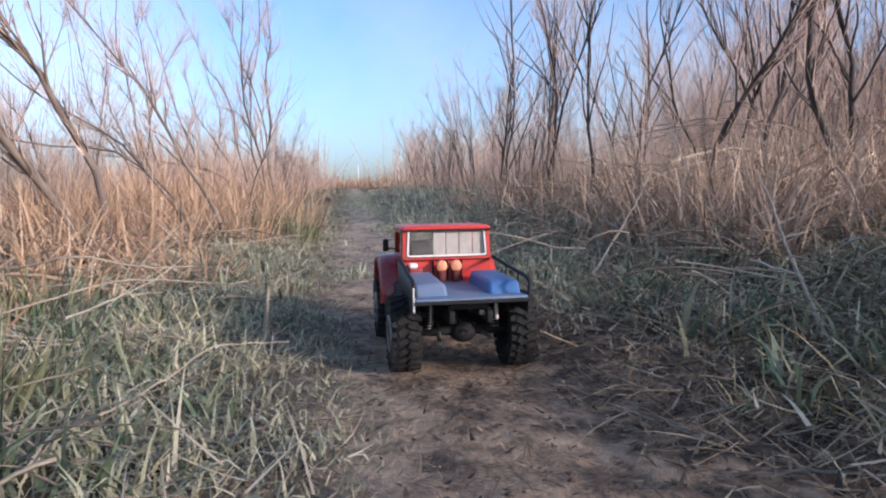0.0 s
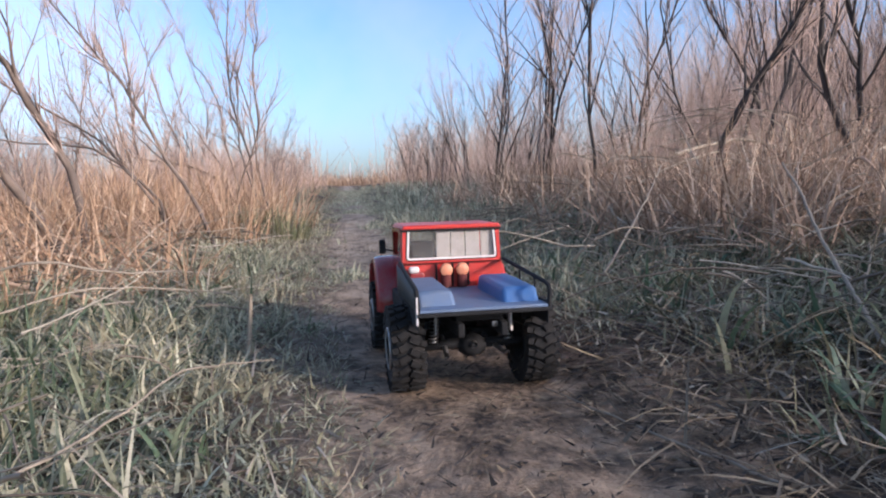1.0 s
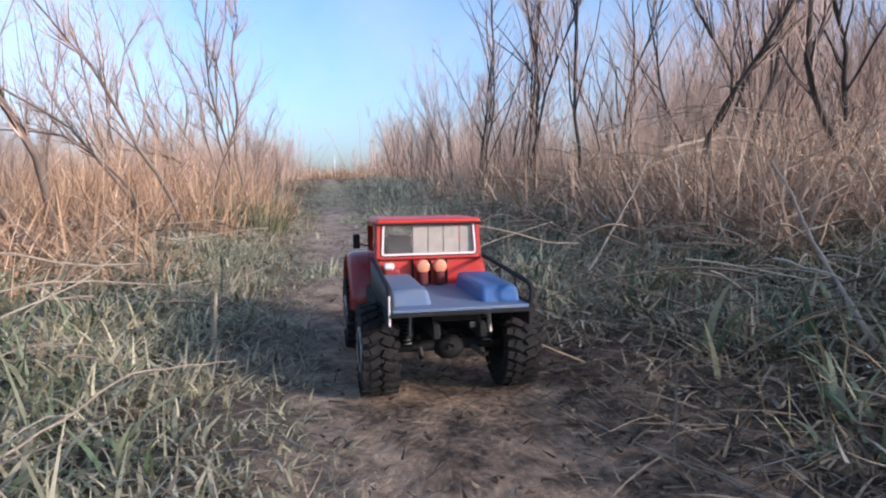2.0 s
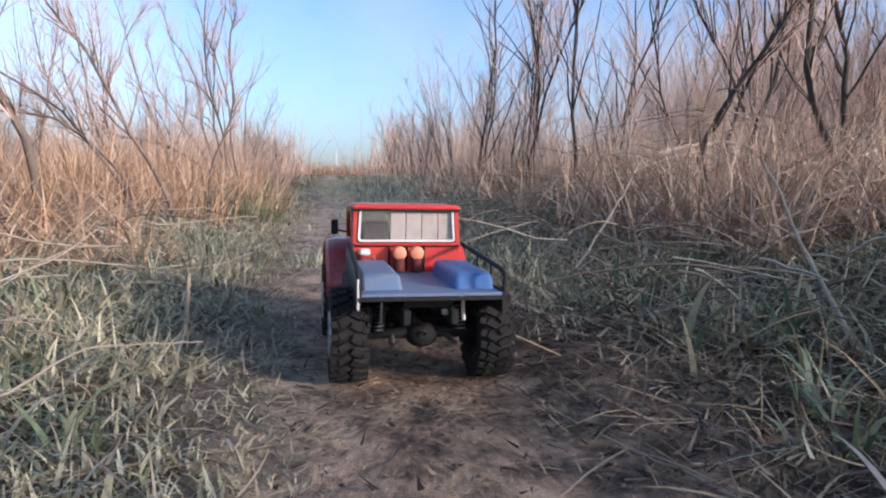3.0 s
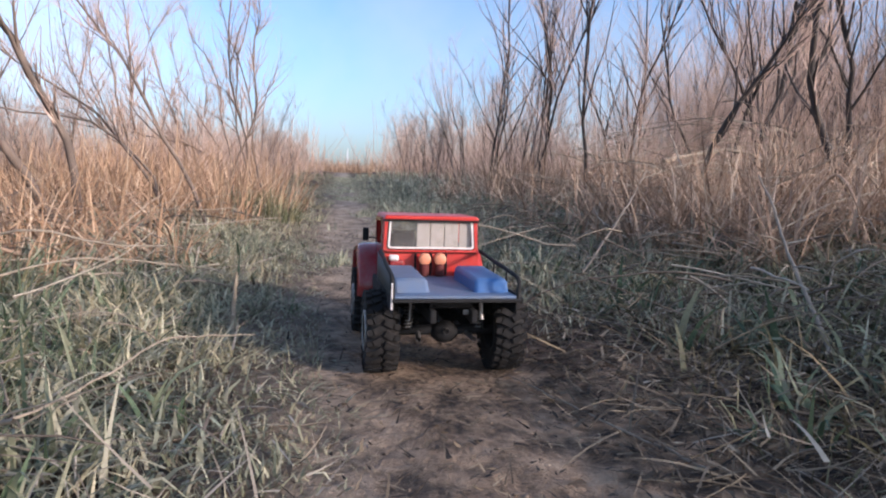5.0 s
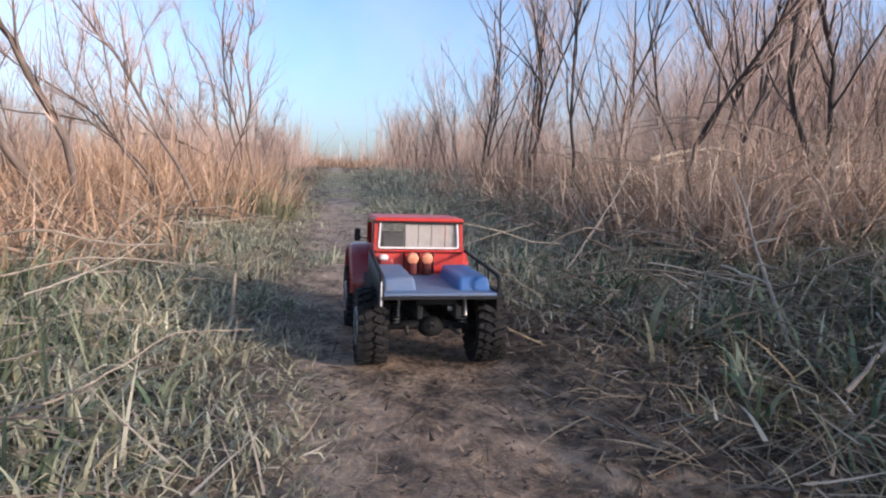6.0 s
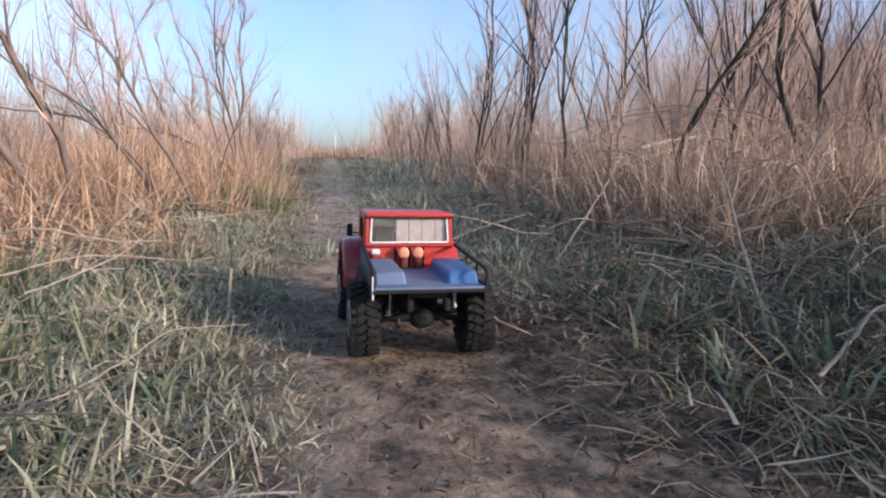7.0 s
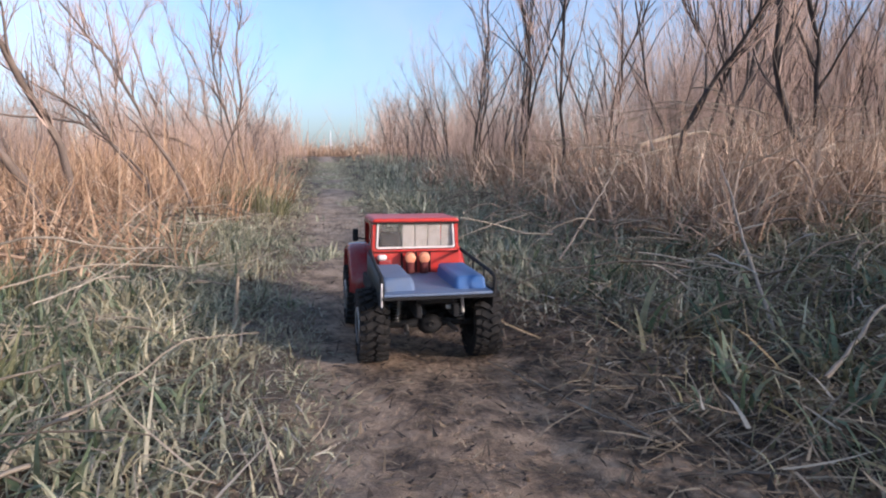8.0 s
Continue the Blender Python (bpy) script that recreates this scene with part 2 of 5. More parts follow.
def path_half(y):
    return 0.145 + 0.05 * smooth(0.2, -0.8, y) - 0.045 * smooth(1.0, 4.5, y) + 0.018 * np.sin(y * 3.1) + 0.010 * np.sin(y * 8.3 + 1)


def rough_noise(x, y):
    return (np.sin(1.9 * x + 0.7 * np.sin(1.3 * y)) * np.cos(1.6 * y + 0.9 * np.sin(1.1 * x))
            + 0.5 * np.sin(4.7 * x + 1.3 * y) * np.cos(4.1 * y - 1.7 * x) + 0.25 * np.sin(10.3 * x - 3 * y) * np.cos(11.7 * y + 2 * x))


def crumb(x, y):
    """Small uneven relief of trodden earth."""
    z = 0.0
    for f, a, p in ((23, 0.9, 0.3), (31, 2.1, 1.7), (47, 0.2, 2.6), (61, 1.4, 0.9), (83, 2.7, 1.1), (117, 0.6, 2.2)):
        z = z + np.sin(f * (x * np.cos(a) + y * np.sin(a)) + p + 1.5 * np.sin(f * 0.37 * (y * np.cos(a) - x * np.sin(a)))) * 18 / f
    return z


def ground_z(x, y):
    x, y = np.asarray(x, float), np.asarray(y, float)
    rise = 0.0325 * np.clip(y - 0.4, 0, 24)
    off = x - path_x(y)
    side = np.abs(off) - path_half(y)
    bank = 0.13 * smooth(0.40, 1.6, off) * (0.75 + 0.25 * smooth(-0.6, 0.8, y)) * smooth(-9, -6, y) * smooth(40, 12, y) + 0.03 * smooth(0.1, 0.6, -off) * smooth(40, 12, y)
    lumps = 0.022 * rough_noise(x, y) * smooth(-0.02, 0.35, side) * smooth(60, 20, np.hypot(x, y))
    tread = (0.005 * rough_noise(3.1 * x, 2.7 * y) + 0.0034 * crumb(x, y) * smooth(8, 3, np.hypot(x, y))) * smooth(0.3, 0.8, np.hypot(x, y - 0.15)) * smooth(40, 10, np.hypot(x, y))
    rut = -0.006 * np.exp(-((np.abs(off) - 0.10) / 0.022) ** 2) * smooth(0.02, -0.06, y) * smooth(-3, -1.5, y) * (0.7 + 0.3 * np.sin(y * 190))
    hollow = -0.009 * smooth(0.75, 0.40, np.abs(y - 0.2)) * smooth(0.26, 0.15, np.abs(off))
    return rise + bank + lumps + tread + rut + hollow


def build_ground():
    def axis(lo, hi, fine0, fine1, far):
        a = np.concatenate([np.arange(lo, fine0, 0.03), np.arange(fine0, fine1, 0.010), np.arange(fine1, hi, 0.03)])
        g = np.cumsum(0.03 * 1.25 ** np.arange(1, 60))
        g = g[g < far]
        return np.concatenate([lo - g[::-1], a, hi + g, [hi + far]])
    xs, ys = axis(-2.2, 2.6, -0.45, 0.75, 2600), axis(-1.6, 6.0, -0.75, 0.9, 2600)
    X, Y = np.meshgrid(xs, ys, indexing="ij")
    Z = ground_z(X, Y)
    bare = smooth(0.10, -0.08, np.abs(X - path_x(Y) - 0.02 * np.sin(5.1 * Y)) - path_half(Y)) * (1 - 0.15 * smooth(1.4, 4.0, Y))
    bare = np.maximum(bare, 0.56 * smooth(0.60, 0.05, X - path_x(Y) - path_half(Y)) * smooth(0.9, -0.1, Y) * (X > path_x(Y)))
    nx, ny = len(xs), len(ys)
    i = (np.arange(nx - 1)[:, None] * ny + np.arange(ny - 1)[None, :]).ravel()
    me = fast_mesh("ground", np.stack([X, Y, Z], -1).reshape(-1, 3), np.stack([i, i + ny, i + ny + 1, i + 1], 1), EARTH)
    at = me.attributes.new("bare", "FLOAT", "POINT")
    at.data.foreach_set("value", bare.ravel().astype(np.float32))
    dusty = 0.85 * smooth(0.35, 1.5, Y) * smooth(0.16, -0.06, np.abs(X - path_x(Y)) - path_half(Y))
    dusty = np.maximum(dusty, 0.45 * smooth(0.30, 0.02, path_x(Y) - path_half(Y) - X) * smooth(0.02, 0.10, path_x(Y) - path_half(Y) - X + 0.1) * (X < path_x(Y)))
    at = me.attributes.new("dusty", "FLOAT", "POINT")
    at.data.foreach_set("value", dusty.ravel().astype(np.float32))
    return tagged(new("ground", me), "brown earth footpath running between rough grass verges", "ground", kind="structure")


build_ground()


# ---- grass and litter ----
def scatter(n, x0, x1, y0, y1, power=1.0):
    """Spots in a stretch of ground, thicker towards its near end."""
    y = y0 + (y1 - y0) * rng.random(n) ** power
    x = x0 + (x1 - x0) * rng.random(n)
    return x, y


def verge_grass(name, n, off0, off1, y0, y1, hmin, hmax, wide, mat, label, lean=0.5, droop=1.2, power=1.6, clump=0.5):
    y = y0 + (y1 - y0) * rng.random(n) ** power + rng.normal(0, 0.05 * (y1 - y0), n)
    off = (off0 + (off1 - off0) * rng.random(n)) * np.exp(rng.normal(0, 0.2, n))
    keep = rng.random(n) < (1 - clump) + clump * (rough_noise(off * 2.3 + 5, y * 2.1) > -0.1)
    y, off = y[keep], off[keep]
    n = len(y)
    sign = 1 if off1 > 0 else -1
    x = path_x(y) + sign * (path_half(y) + np.abs(off))
    base = np.stack([x, y, ground_z(x, y) - 0.006], -1)
    edge = 0.45 + 0.55 * smooth(0.0, 0.22, np.abs(off))
    h = (hmin + (hmax - hmin) * rng.random(n) ** 1.5) * edge
    me = blade_mesh(name, base, h, wide * (0.6 + 0.8 * rng.random(n)), rng.random(n) * 2 * np.pi,
                    np.abs(rng.normal(0.15, lean, n)), np.abs(rng.normal(droop * 0.6, droop * 0.5, n)), mat, 4)
    return tagged(new(name, me), label, "grass", kind="stuff")


def tufts(name, count, per, off0, off1, y0, y1, hmin, hmax, wide, mat, label, power=1.5, radius=0.035, lean=0.55, droop=1.5, flat=0.0):
    """Grass in tufts: blades fan out from each root and bend over."""
    sign = 1 if off1 > 0 else -1
    cy = y0 + (y1 - y0) * rng.random(count) ** power + rng.normal(0, 0.05 * (y1 - y0), count)
    cx = path_x(cy) + sign * (path_half(cy) + np.abs(off0 + (off1 - off0) * rng.random(count)) * np.exp(rng.normal(0, 0.2, count)))
    size = rng.uniform(0.55, 1.3, count) * (0.42 + 0.58 * smooth(0.0, 0.38, np.abs(cx - path_x(cy)) - path_half(cy)))
    comb = rng.random(count) * 2 * np.pi
    k = np.repeat(np.arange(count), per)
    n = len(k)
    a = rng.random(n) * 2 * np.pi
    rr = radius * size[k] * np.sqrt(rng.random(n))
    x, y = cx[k] + rr * np.cos(a), cy[k] + rr * np.sin(a)
    base = np.stack([x, y, ground_z(x, y) - 0.006], -1)
    h = (hmin + (hmax - hmin) * rng.random(n) ** 1.3) * size[k]
    az = np.where(rng.random(n) < 0.55, a, comb[k]) + rng.normal(0, 0.5, n)
    me = blade_mesh(name, base, h, wide * (0.5 + 0.9 * rng.random(n)) * np.clip(size[k], 0.35, 1.1), az, np.abs(rng.normal(0.2 + flat, lean, n)), np.abs(rng.normal(droop * 0.8, droop * 0.5, n)), mat, 5 if y1 < 2.5 and wide > 0.006 else 4)
    return tagged(new(name, me), label, "grass", kind="stuff")


PALE_LABEL, DARK_LABEL = "pale frosted grey-green grass bent over the verge", "dark green frosted grass, its tones lowered for the shaded bank"
tufts("grass", 2300, 15, -0.02, -2.3, -0.85, 3.4, 0.035, 0.115, 0.0052, GRASS_PALE, PALE_LABEL, 1.6, 0.04, 0.65, 2.1, 0.5)
tufts("grass", 620, 14, 0.0, -0.55, -0.6, 1.6, 0.05, 0.11, 0.0072, GRASS_PALE, "pale matted grass along the edge of the path", 1.0, 0.05, 0.5, 1.7, 0.8)
tufts("grass", 420, 14, 0.0, -0.45, -0.6, 2.0, 0.04, 0.10, 0.0076, GRASS_FROST, "hoar-frosted grass pressed flat beside the path", 1.0, 0.05, 0.5, 1.6, 0.9)
tufts("grass", 1500, 14, 0.0, -1.5, -0.8, 2.6, 0.04, 0.10, 0.0074, GRASS_FROST, "hoar-frosted grass pressed flat beside the path", 1.2, 0.05, 0.5, 1.6, 0.9)
verge_grass("grass", 34000, -0.0, -2.2, -0.85, 3.0, 0.02, 0.08, 0.0034, GRASS_PALE, "short pale grass matted between the tufts", 0.9, 1.5, 1.9, 0.2)
tufts("grass", 900, 14, -0.02, -6.0, 2.6, 15.0, 0.08, 0.22, 0.012, GRASS_PALE, "pale grey-green grass running back to the thicket", 1.4, 0.07)
tufts("grass", 650, 14, 0.50, 2.8, -0.85, 1.3, 0.05, 0.15, 0.0062, GRASS_SHADED, DARK_LABEL, 1.0, 0.045, 0.65, 2.2, 0.4)
tufts("grass", 1000, 14, 0.06, 1.15, 0.10, 2.7, 0.04, 0.10, 0.0074, GRASS_FROST, "hoar-frosted grass lying flat over the low bank", 1.0, 0.05, 0.5, 1.6, 0.8)
tufts("grass", 900, 14, 0.10, 2.4, 0.5, 4.2, 0.05, 0.15, 0.0075, GRASS_FROST, "pale frosted grass over the bank beyond the shade", 1.1, 0.05, 0.65, 2.2, 0.5)
tufts("grass", 420, 14, 0.30, 2.4, 0.5, 2.6, 0.06, 0.17, 0.0075, STRAW_GREY, "dead grey-tan grass slumped over the bank", 1.0, 0.05, 0.6, 2.2, 0.6)
tufts("grass", 700, 12, 0.1, 2.8, 0.1, 3.4, 0.04, 0.14, 0.0060, GRASS_PALE, "paler frosted tufts among the dark grass", 1.1, 0.04, 0.65, 1.8, 0.25)
tufts("grass", 620, 13, 0.26, 1.6, -0.75, 0.7, 0.04, 0.12, 0.0066, GRASS_SHADED, "dark grass trodden flat along the path", 1.0, 0.05, 0.5, 1.6, 0.9)
verge_grass("grass", 14000, 0.12, 2.6, -0.85, 1.0, 0.02, 0.08, 0.0036, GRASS_SHADED, "short dark grass matted between the tufts", 0.9, 1.5, 1.7, 0.4)
tufts("grass", 170, 14, 0.25, 5.0, 2.4, 15.0, 0.07, 0.18, 0.012, GRASS_SHADED, "dark green grass along the foot of the thicket", 1.4, 0.08)
tufts("grass", 1300, 14, 0.0, 3.2, 2.4, 18.0, 0.06, 0.16, 0.014, GRASS_FROST, "grey-green grass along the foot of the thicket", 1.4, 0.08)


verge_grass("grass", 2200, 0.48, 2.6, -3.0, 0.2, 0.08, 0.18, 0.0072, GRASS_SHADED, "tall dark grass on the bank beside the path", 0.5, 2.0, 1.0, 0.3)


tufts("grass", 330, 10, 0.22, 2.2, -0.8, 2.4, 0.06, 0.15, 0.011, LEAF, "broad dark green leaves among the dead grass", 1.1, 0.03, 0.5, 1.5, 0.2)
tufts("grass", 170, 9, -0.05, -1.9, -0.8, 2.4, 0.05, 0.12, 0.009, LEAF, "broad green blades among the frosted grass", 1.3, 0.03, 0.5, 1.6, 0.2)
tufts("grass", 1500, 13, 0.01, 1.3, 1.1, 7.0, 0.04, 0.11, 0.0075, GRASS_FROST, "short frosted grass along the edge of the path", 1.2, 0.05, 0.6, 1.6, 0.3)
tufts("grass", 900, 13, -0.01, -0.9, 1.1, 7.0, 0.03, 0.09, 0.0075, GRASS_FROST, "short frosted grass along the edge of the path", 1.2, 0.05, 0.6, 1.6, 0.3)

tufts("grass", 300, 12, -0.25, -1.3, -0.85, 0.9, 0.05, 0.15, 0.0072, GRASS_GREEN, "yellow-green grass blades bent over the near verge", 1.2, 0.035, 0.55, 1.7, 0.25)

tufts("grass", 700, 12, 0.14, 1.5, 0.15, 2.8, 0.03, 0.10, 0.0060, GRASS_FROST, "hoar-frosted tufts scattered over the low bank", 1.0, 0.04, 0.7, 1.8, 0.4)


def path_grass():
    """Short grass growing into the far stretch of the path."""
    n = 15000
    y = 1.1 + 13 * rng.random(n) ** 1.3
    x = path_x(y) + rng.normal(0, 0.13, n)
    keep = rough_noise(x * 4, y * 2.2) > 0.85 - 0.11 * y
    x, y = x[keep], y[keep]
    n = len(x)
    base = np.stack([x, y, ground_z(x, y) - 0.004], -1)
    me = blade_mesh("grass", base, rng.uniform(0.02, 0.055, n), rng.uniform(0.004, 0.010, n), rng.random(n) * 6.283, np.abs(rng.normal(0.4, 0.4, n)), np.abs(rng.normal(0.8, 0.5, n)), GRASS_FROST, 4)
    tagged(new("grass", me), "short pale grass growing over the far path", "grass", kind="stuff")


path_grass()


def litter(name, n, x0, x1, y0, y1, lmin, lmax, wide, mat, label, lift=0.03, power=1.3, bare=0.06):
    x, y = scatter(n, x0, x1, y0, y1, power)
    side = np.abs(x - path_x(y)) - path_half(y)
    keep = rng.random(n) < bare + (1 - bare) * smooth(-0.05, 0.12, side)
    x, y = x[keep], y[keep]
    n = len(x)
    base = np.stack([x, y, ground_z(x, y) + lift * rng.random(n) ** 2 * smooth(-0.05, 0.15, side[keep]) + 0.004], -1)
    length = lmin + (lmax - lmin) * rng.random(n) ** 2.5
    me = blade_mesh(name, base, length, wide * (0.5 + rng.random(n)), rng.random(n) * 2 * np.pi,
                    1.35 + rng.normal(0, 0.16, n), rng.normal(0.12, 0.30, n), mat, 5)
    return tagged(new(name, me), label, "straw", kind="stuff")


litter("straw_litter", 7500, -2.2, -0.05, -0.85, 3.2, 0.02, 0.15, 0.0026, STRAW, "dead straw and stalks matted on the pale verge", 0.05)
litter("straw_litter", 8000, 0.10, 2.8, -0.85, 3.2, 0.02, 0.20, 0.0024, STRAW_DULL, "dead straw and stalks strewn over the shaded bank", 0.10)
litter("straw_litter", 8500, -0.4, 0.8, -0.8, 3.0, 0.008, 0.05, 0.0020, STRAW_DULL, "scraps of straw trodden into the path", 0.004, 1.5, 0.8)
litter("straw_litter", 4500, 0.12, 1.3, -0.75, 0.9, 0.02, 0.11, 0.0034, STRAW_DULL, "flattened dead grass covering the foot of the bank", 0.03, 1.1, 0.4)
litter("straw_litter", 1500, 0.20, 1.4, -0.75, 1.2, 0.03, 0.14, 0.0042, STRAW_GREY, "weathered pale blades lying over the foot of the bank", 0.05, 1.1, 0.2)
litter("leaf_litter", 5000, 0.10, 1.3, -0.75, 0.9, 0.012, 0.05, 0.0060, HUMUS, "dark rotted leaves along the foot of the bank", 0.012, 1.1, 0.6)

litter("leaf_litter", 5200, -0.35, 0.75, -0.9, 2.2, 0.008, 0.032, 0.0046, HUMUS, "dark leaf scraps trodden into the path", 0.004, 1.4, 0.9)


def dead_leaves():
    """Curled tan leaf scraps caught in the grass."""
    n = 1500
    x, y = scatter(n, -2.0, 2.2, -0.25, 2.6, 1.2)
    keep = (rough_noise(x * 3.1, y * 2.7 + 4) > 0.15) & (np.abs(x - path_x(y)) > path_half(y) + 0.03)
    x, y = x[keep], y[keep]
    n = len(x)
    base = np.stack([x, y, ground_z(x, y) + 0.003 + 0.03 * rng.random(n)], -1)
    me = blade_mesh("dead_leaves", base, rng.uniform(0.02, 0.05, n), rng.uniform(0.005, 0.010, n), rng.random(n) * 6.283, rng.uniform(0.6, 1.5, n), rng.normal(0.2, 0.8, n), STRAW_DULL, 5)
    tagged(new("dead_leaves", me), "curled tan leaf scraps caught in the grass", "leaves", kind="stuff")


dead_leaves()


def tangle(name, n, x0, x1, y0, y1, lmin, lmax, thick, top, label, mat=None):
    """Long dead stems that have fallen over one another in arcs."""
    x, y = scatter(n, x0, x1, y0, y1, 1.0)
    z = ground_z(x, y) + top * rng.random(n) ** 1.6
    a = rng.random(n) * 2 * np.pi
    way = np.stack([np.cos(a), np.sin(a), rng.uniform(-0.3, 0.4, n)], -1)
    length = lmin + (lmax - lmin) * rng.random(n) ** 1.5
    k = 9
    pts, d = [np.stack([x, y, z], -1)], way / np.linalg.norm(way, axis=1, keepdims=True)
    fall = rng.uniform(0.0, 0.16, n)
    for _ in range(k - 1):
        d = d - np.array([0, 0, 1.0]) * fall[:, None] + rng.normal(0, 1, (n, 3)) * np.where(rng.random((n, 1)) < 0.2, 0.22, 0.045)
        d /= np.linalg.norm(d, axis=1, keepdims=True)
        nxt = pts[-1] + d * (length / (k - 1))[:, None]
        nxt[:, 2] = np.maximum(nxt[:, 2], ground_z(nxt[:, 0], nxt[:, 1]) + 0.004)
        pts.append(nxt)
    mid = np.stack(pts, 1)
    rad = (thick * rng.uniform(0.5, 1.3, n))[:, None] * np.linspace(1, 0.5, k)[None, :]
    return tagged(new(name, tube_mesh(name, mid, rad, 4, mat or STRAW)), label, "dead stems", kind="stuff")


tangle("dead_stems", 1500, 0.50, 2.9, 0.0, 3.0, 0.12, 0.45, 0.0026, 0.15, "pale dead stems tangled over the bank")
tangle("dead_stems", 800, 0.50, 2.4, -0.45, 1.6, 0.06, 0.24, 0.0016, 0.11, "grey weathered stems matted over the bank grass", STRAW_DULL)
tangle("dead_stems", 380, 0.20, 0.85, -0.55, 0.7, 0.04, 0.14, 0.0010, 0.02, "weathered stems trodden flat along the edge of the path", STRAW_DULL)
tangle("dead_stems", 320, 1.1, 2.9, 0.9, 2.6, 0.25, 0.65, 0.0036, 0.30, "thick pale stems slumped in arcs against the thicket", STRAW_GREY)
tangle("dead_stems", 420, 1.5, 3.6, 1.5, 3.4, 0.25, 0.75, 0.0032, 0.55, "high tangle of dry stems against the thicket")
tangle("dead_stems", 600, -2.6, -0.5, 0.8, 2.6, 0.2, 0.6, 0.0024, 0.10, "pale dead stems fallen over the grass")

tangle("dead_stems", 520, -1.9, -0.42, -0.60, 1.0, 0.08, 0.28, 0.0021, 0.07, "pale dead stems looped over the frosted grass")


def clods():
    n = 2600
    x, y = scatter(n, -0.4, 0.55, -0.95, 2.5, 1.6)
    keep = (np.hypot(np.abs(x) - 0.098, y) > 0.05) & (np.hypot(np.abs(x) - 0.098, y - 0.31) > 0.05)
    x, y = x[keep], y[keep]
    n = len(x)
    r = 0.0012 + 0.0040 * rng.random(n) ** 4
    unit = np.array([[1, 0, 0], [0, 1, 0], [-1, 0, 0], [0, -1, 0], [0, 0, 1], [0, 0, -1]], float)
    v = unit[None] * (r[:, None, None] * (0.6 + 0.8 * rng.random((n, 6, 1)))) * np.array([1, 1, 0.6])
    v += np.stack([x, y, ground_z(x, y) + r * 0.2], -1)[:, None, :]
    f = np.array([[0, 1, 4], [1, 2, 4], [2, 3, 4], [3, 0, 4], [1, 0, 5], [2, 1, 5], [3, 2, 5], [0, 3, 5]])
    q = (np.arange(n)[:, None, None] * 6 + f[None]).reshape(-1, 3)
    tagged(new("earth_clods", fast_mesh("earth_clods", v.reshape(-1, 3), q, CLOD, True)), "small crumbs and clods of earth on the path", "clods", kind="stuff")


clods()


# ---- shrubs ----
def wander(start, way, length, k, bend, jitter):
    """Polylines (N,k,3) that start at start, head along way and bend upwards."""
    n = len(start)
    pts, d = [start.copy()], way / np.linalg.norm(way, axis=1, keepdims=True)
    for _ in range(k - 1):
        d = d + np.array([0, 0, 1.0]) * bend + rng.normal(0, jitter, (n, 3))
        d /= np.linalg.norm(d, axis=1, keepdims=True)
        pts.append(pts[-1] + d * (length / (k - 1))[:, None])
    return np.stack(pts, 1)


def along(mid, rad, which, s):
    """Place, way and radius at share s of the polylines."""
    k = mid.shape[1]
    f = s * (k - 1)
    i = np.minimum(f.astype(int), k - 2)
    g = (f - i)[:, None]
    a, b = mid[which, i], mid[which, i + 1]
    return a * (1 - g) + b * g, b - a, rad[which, i] * (1 - g[:, 0]) + rad[which, i + 1] * g[:, 0]


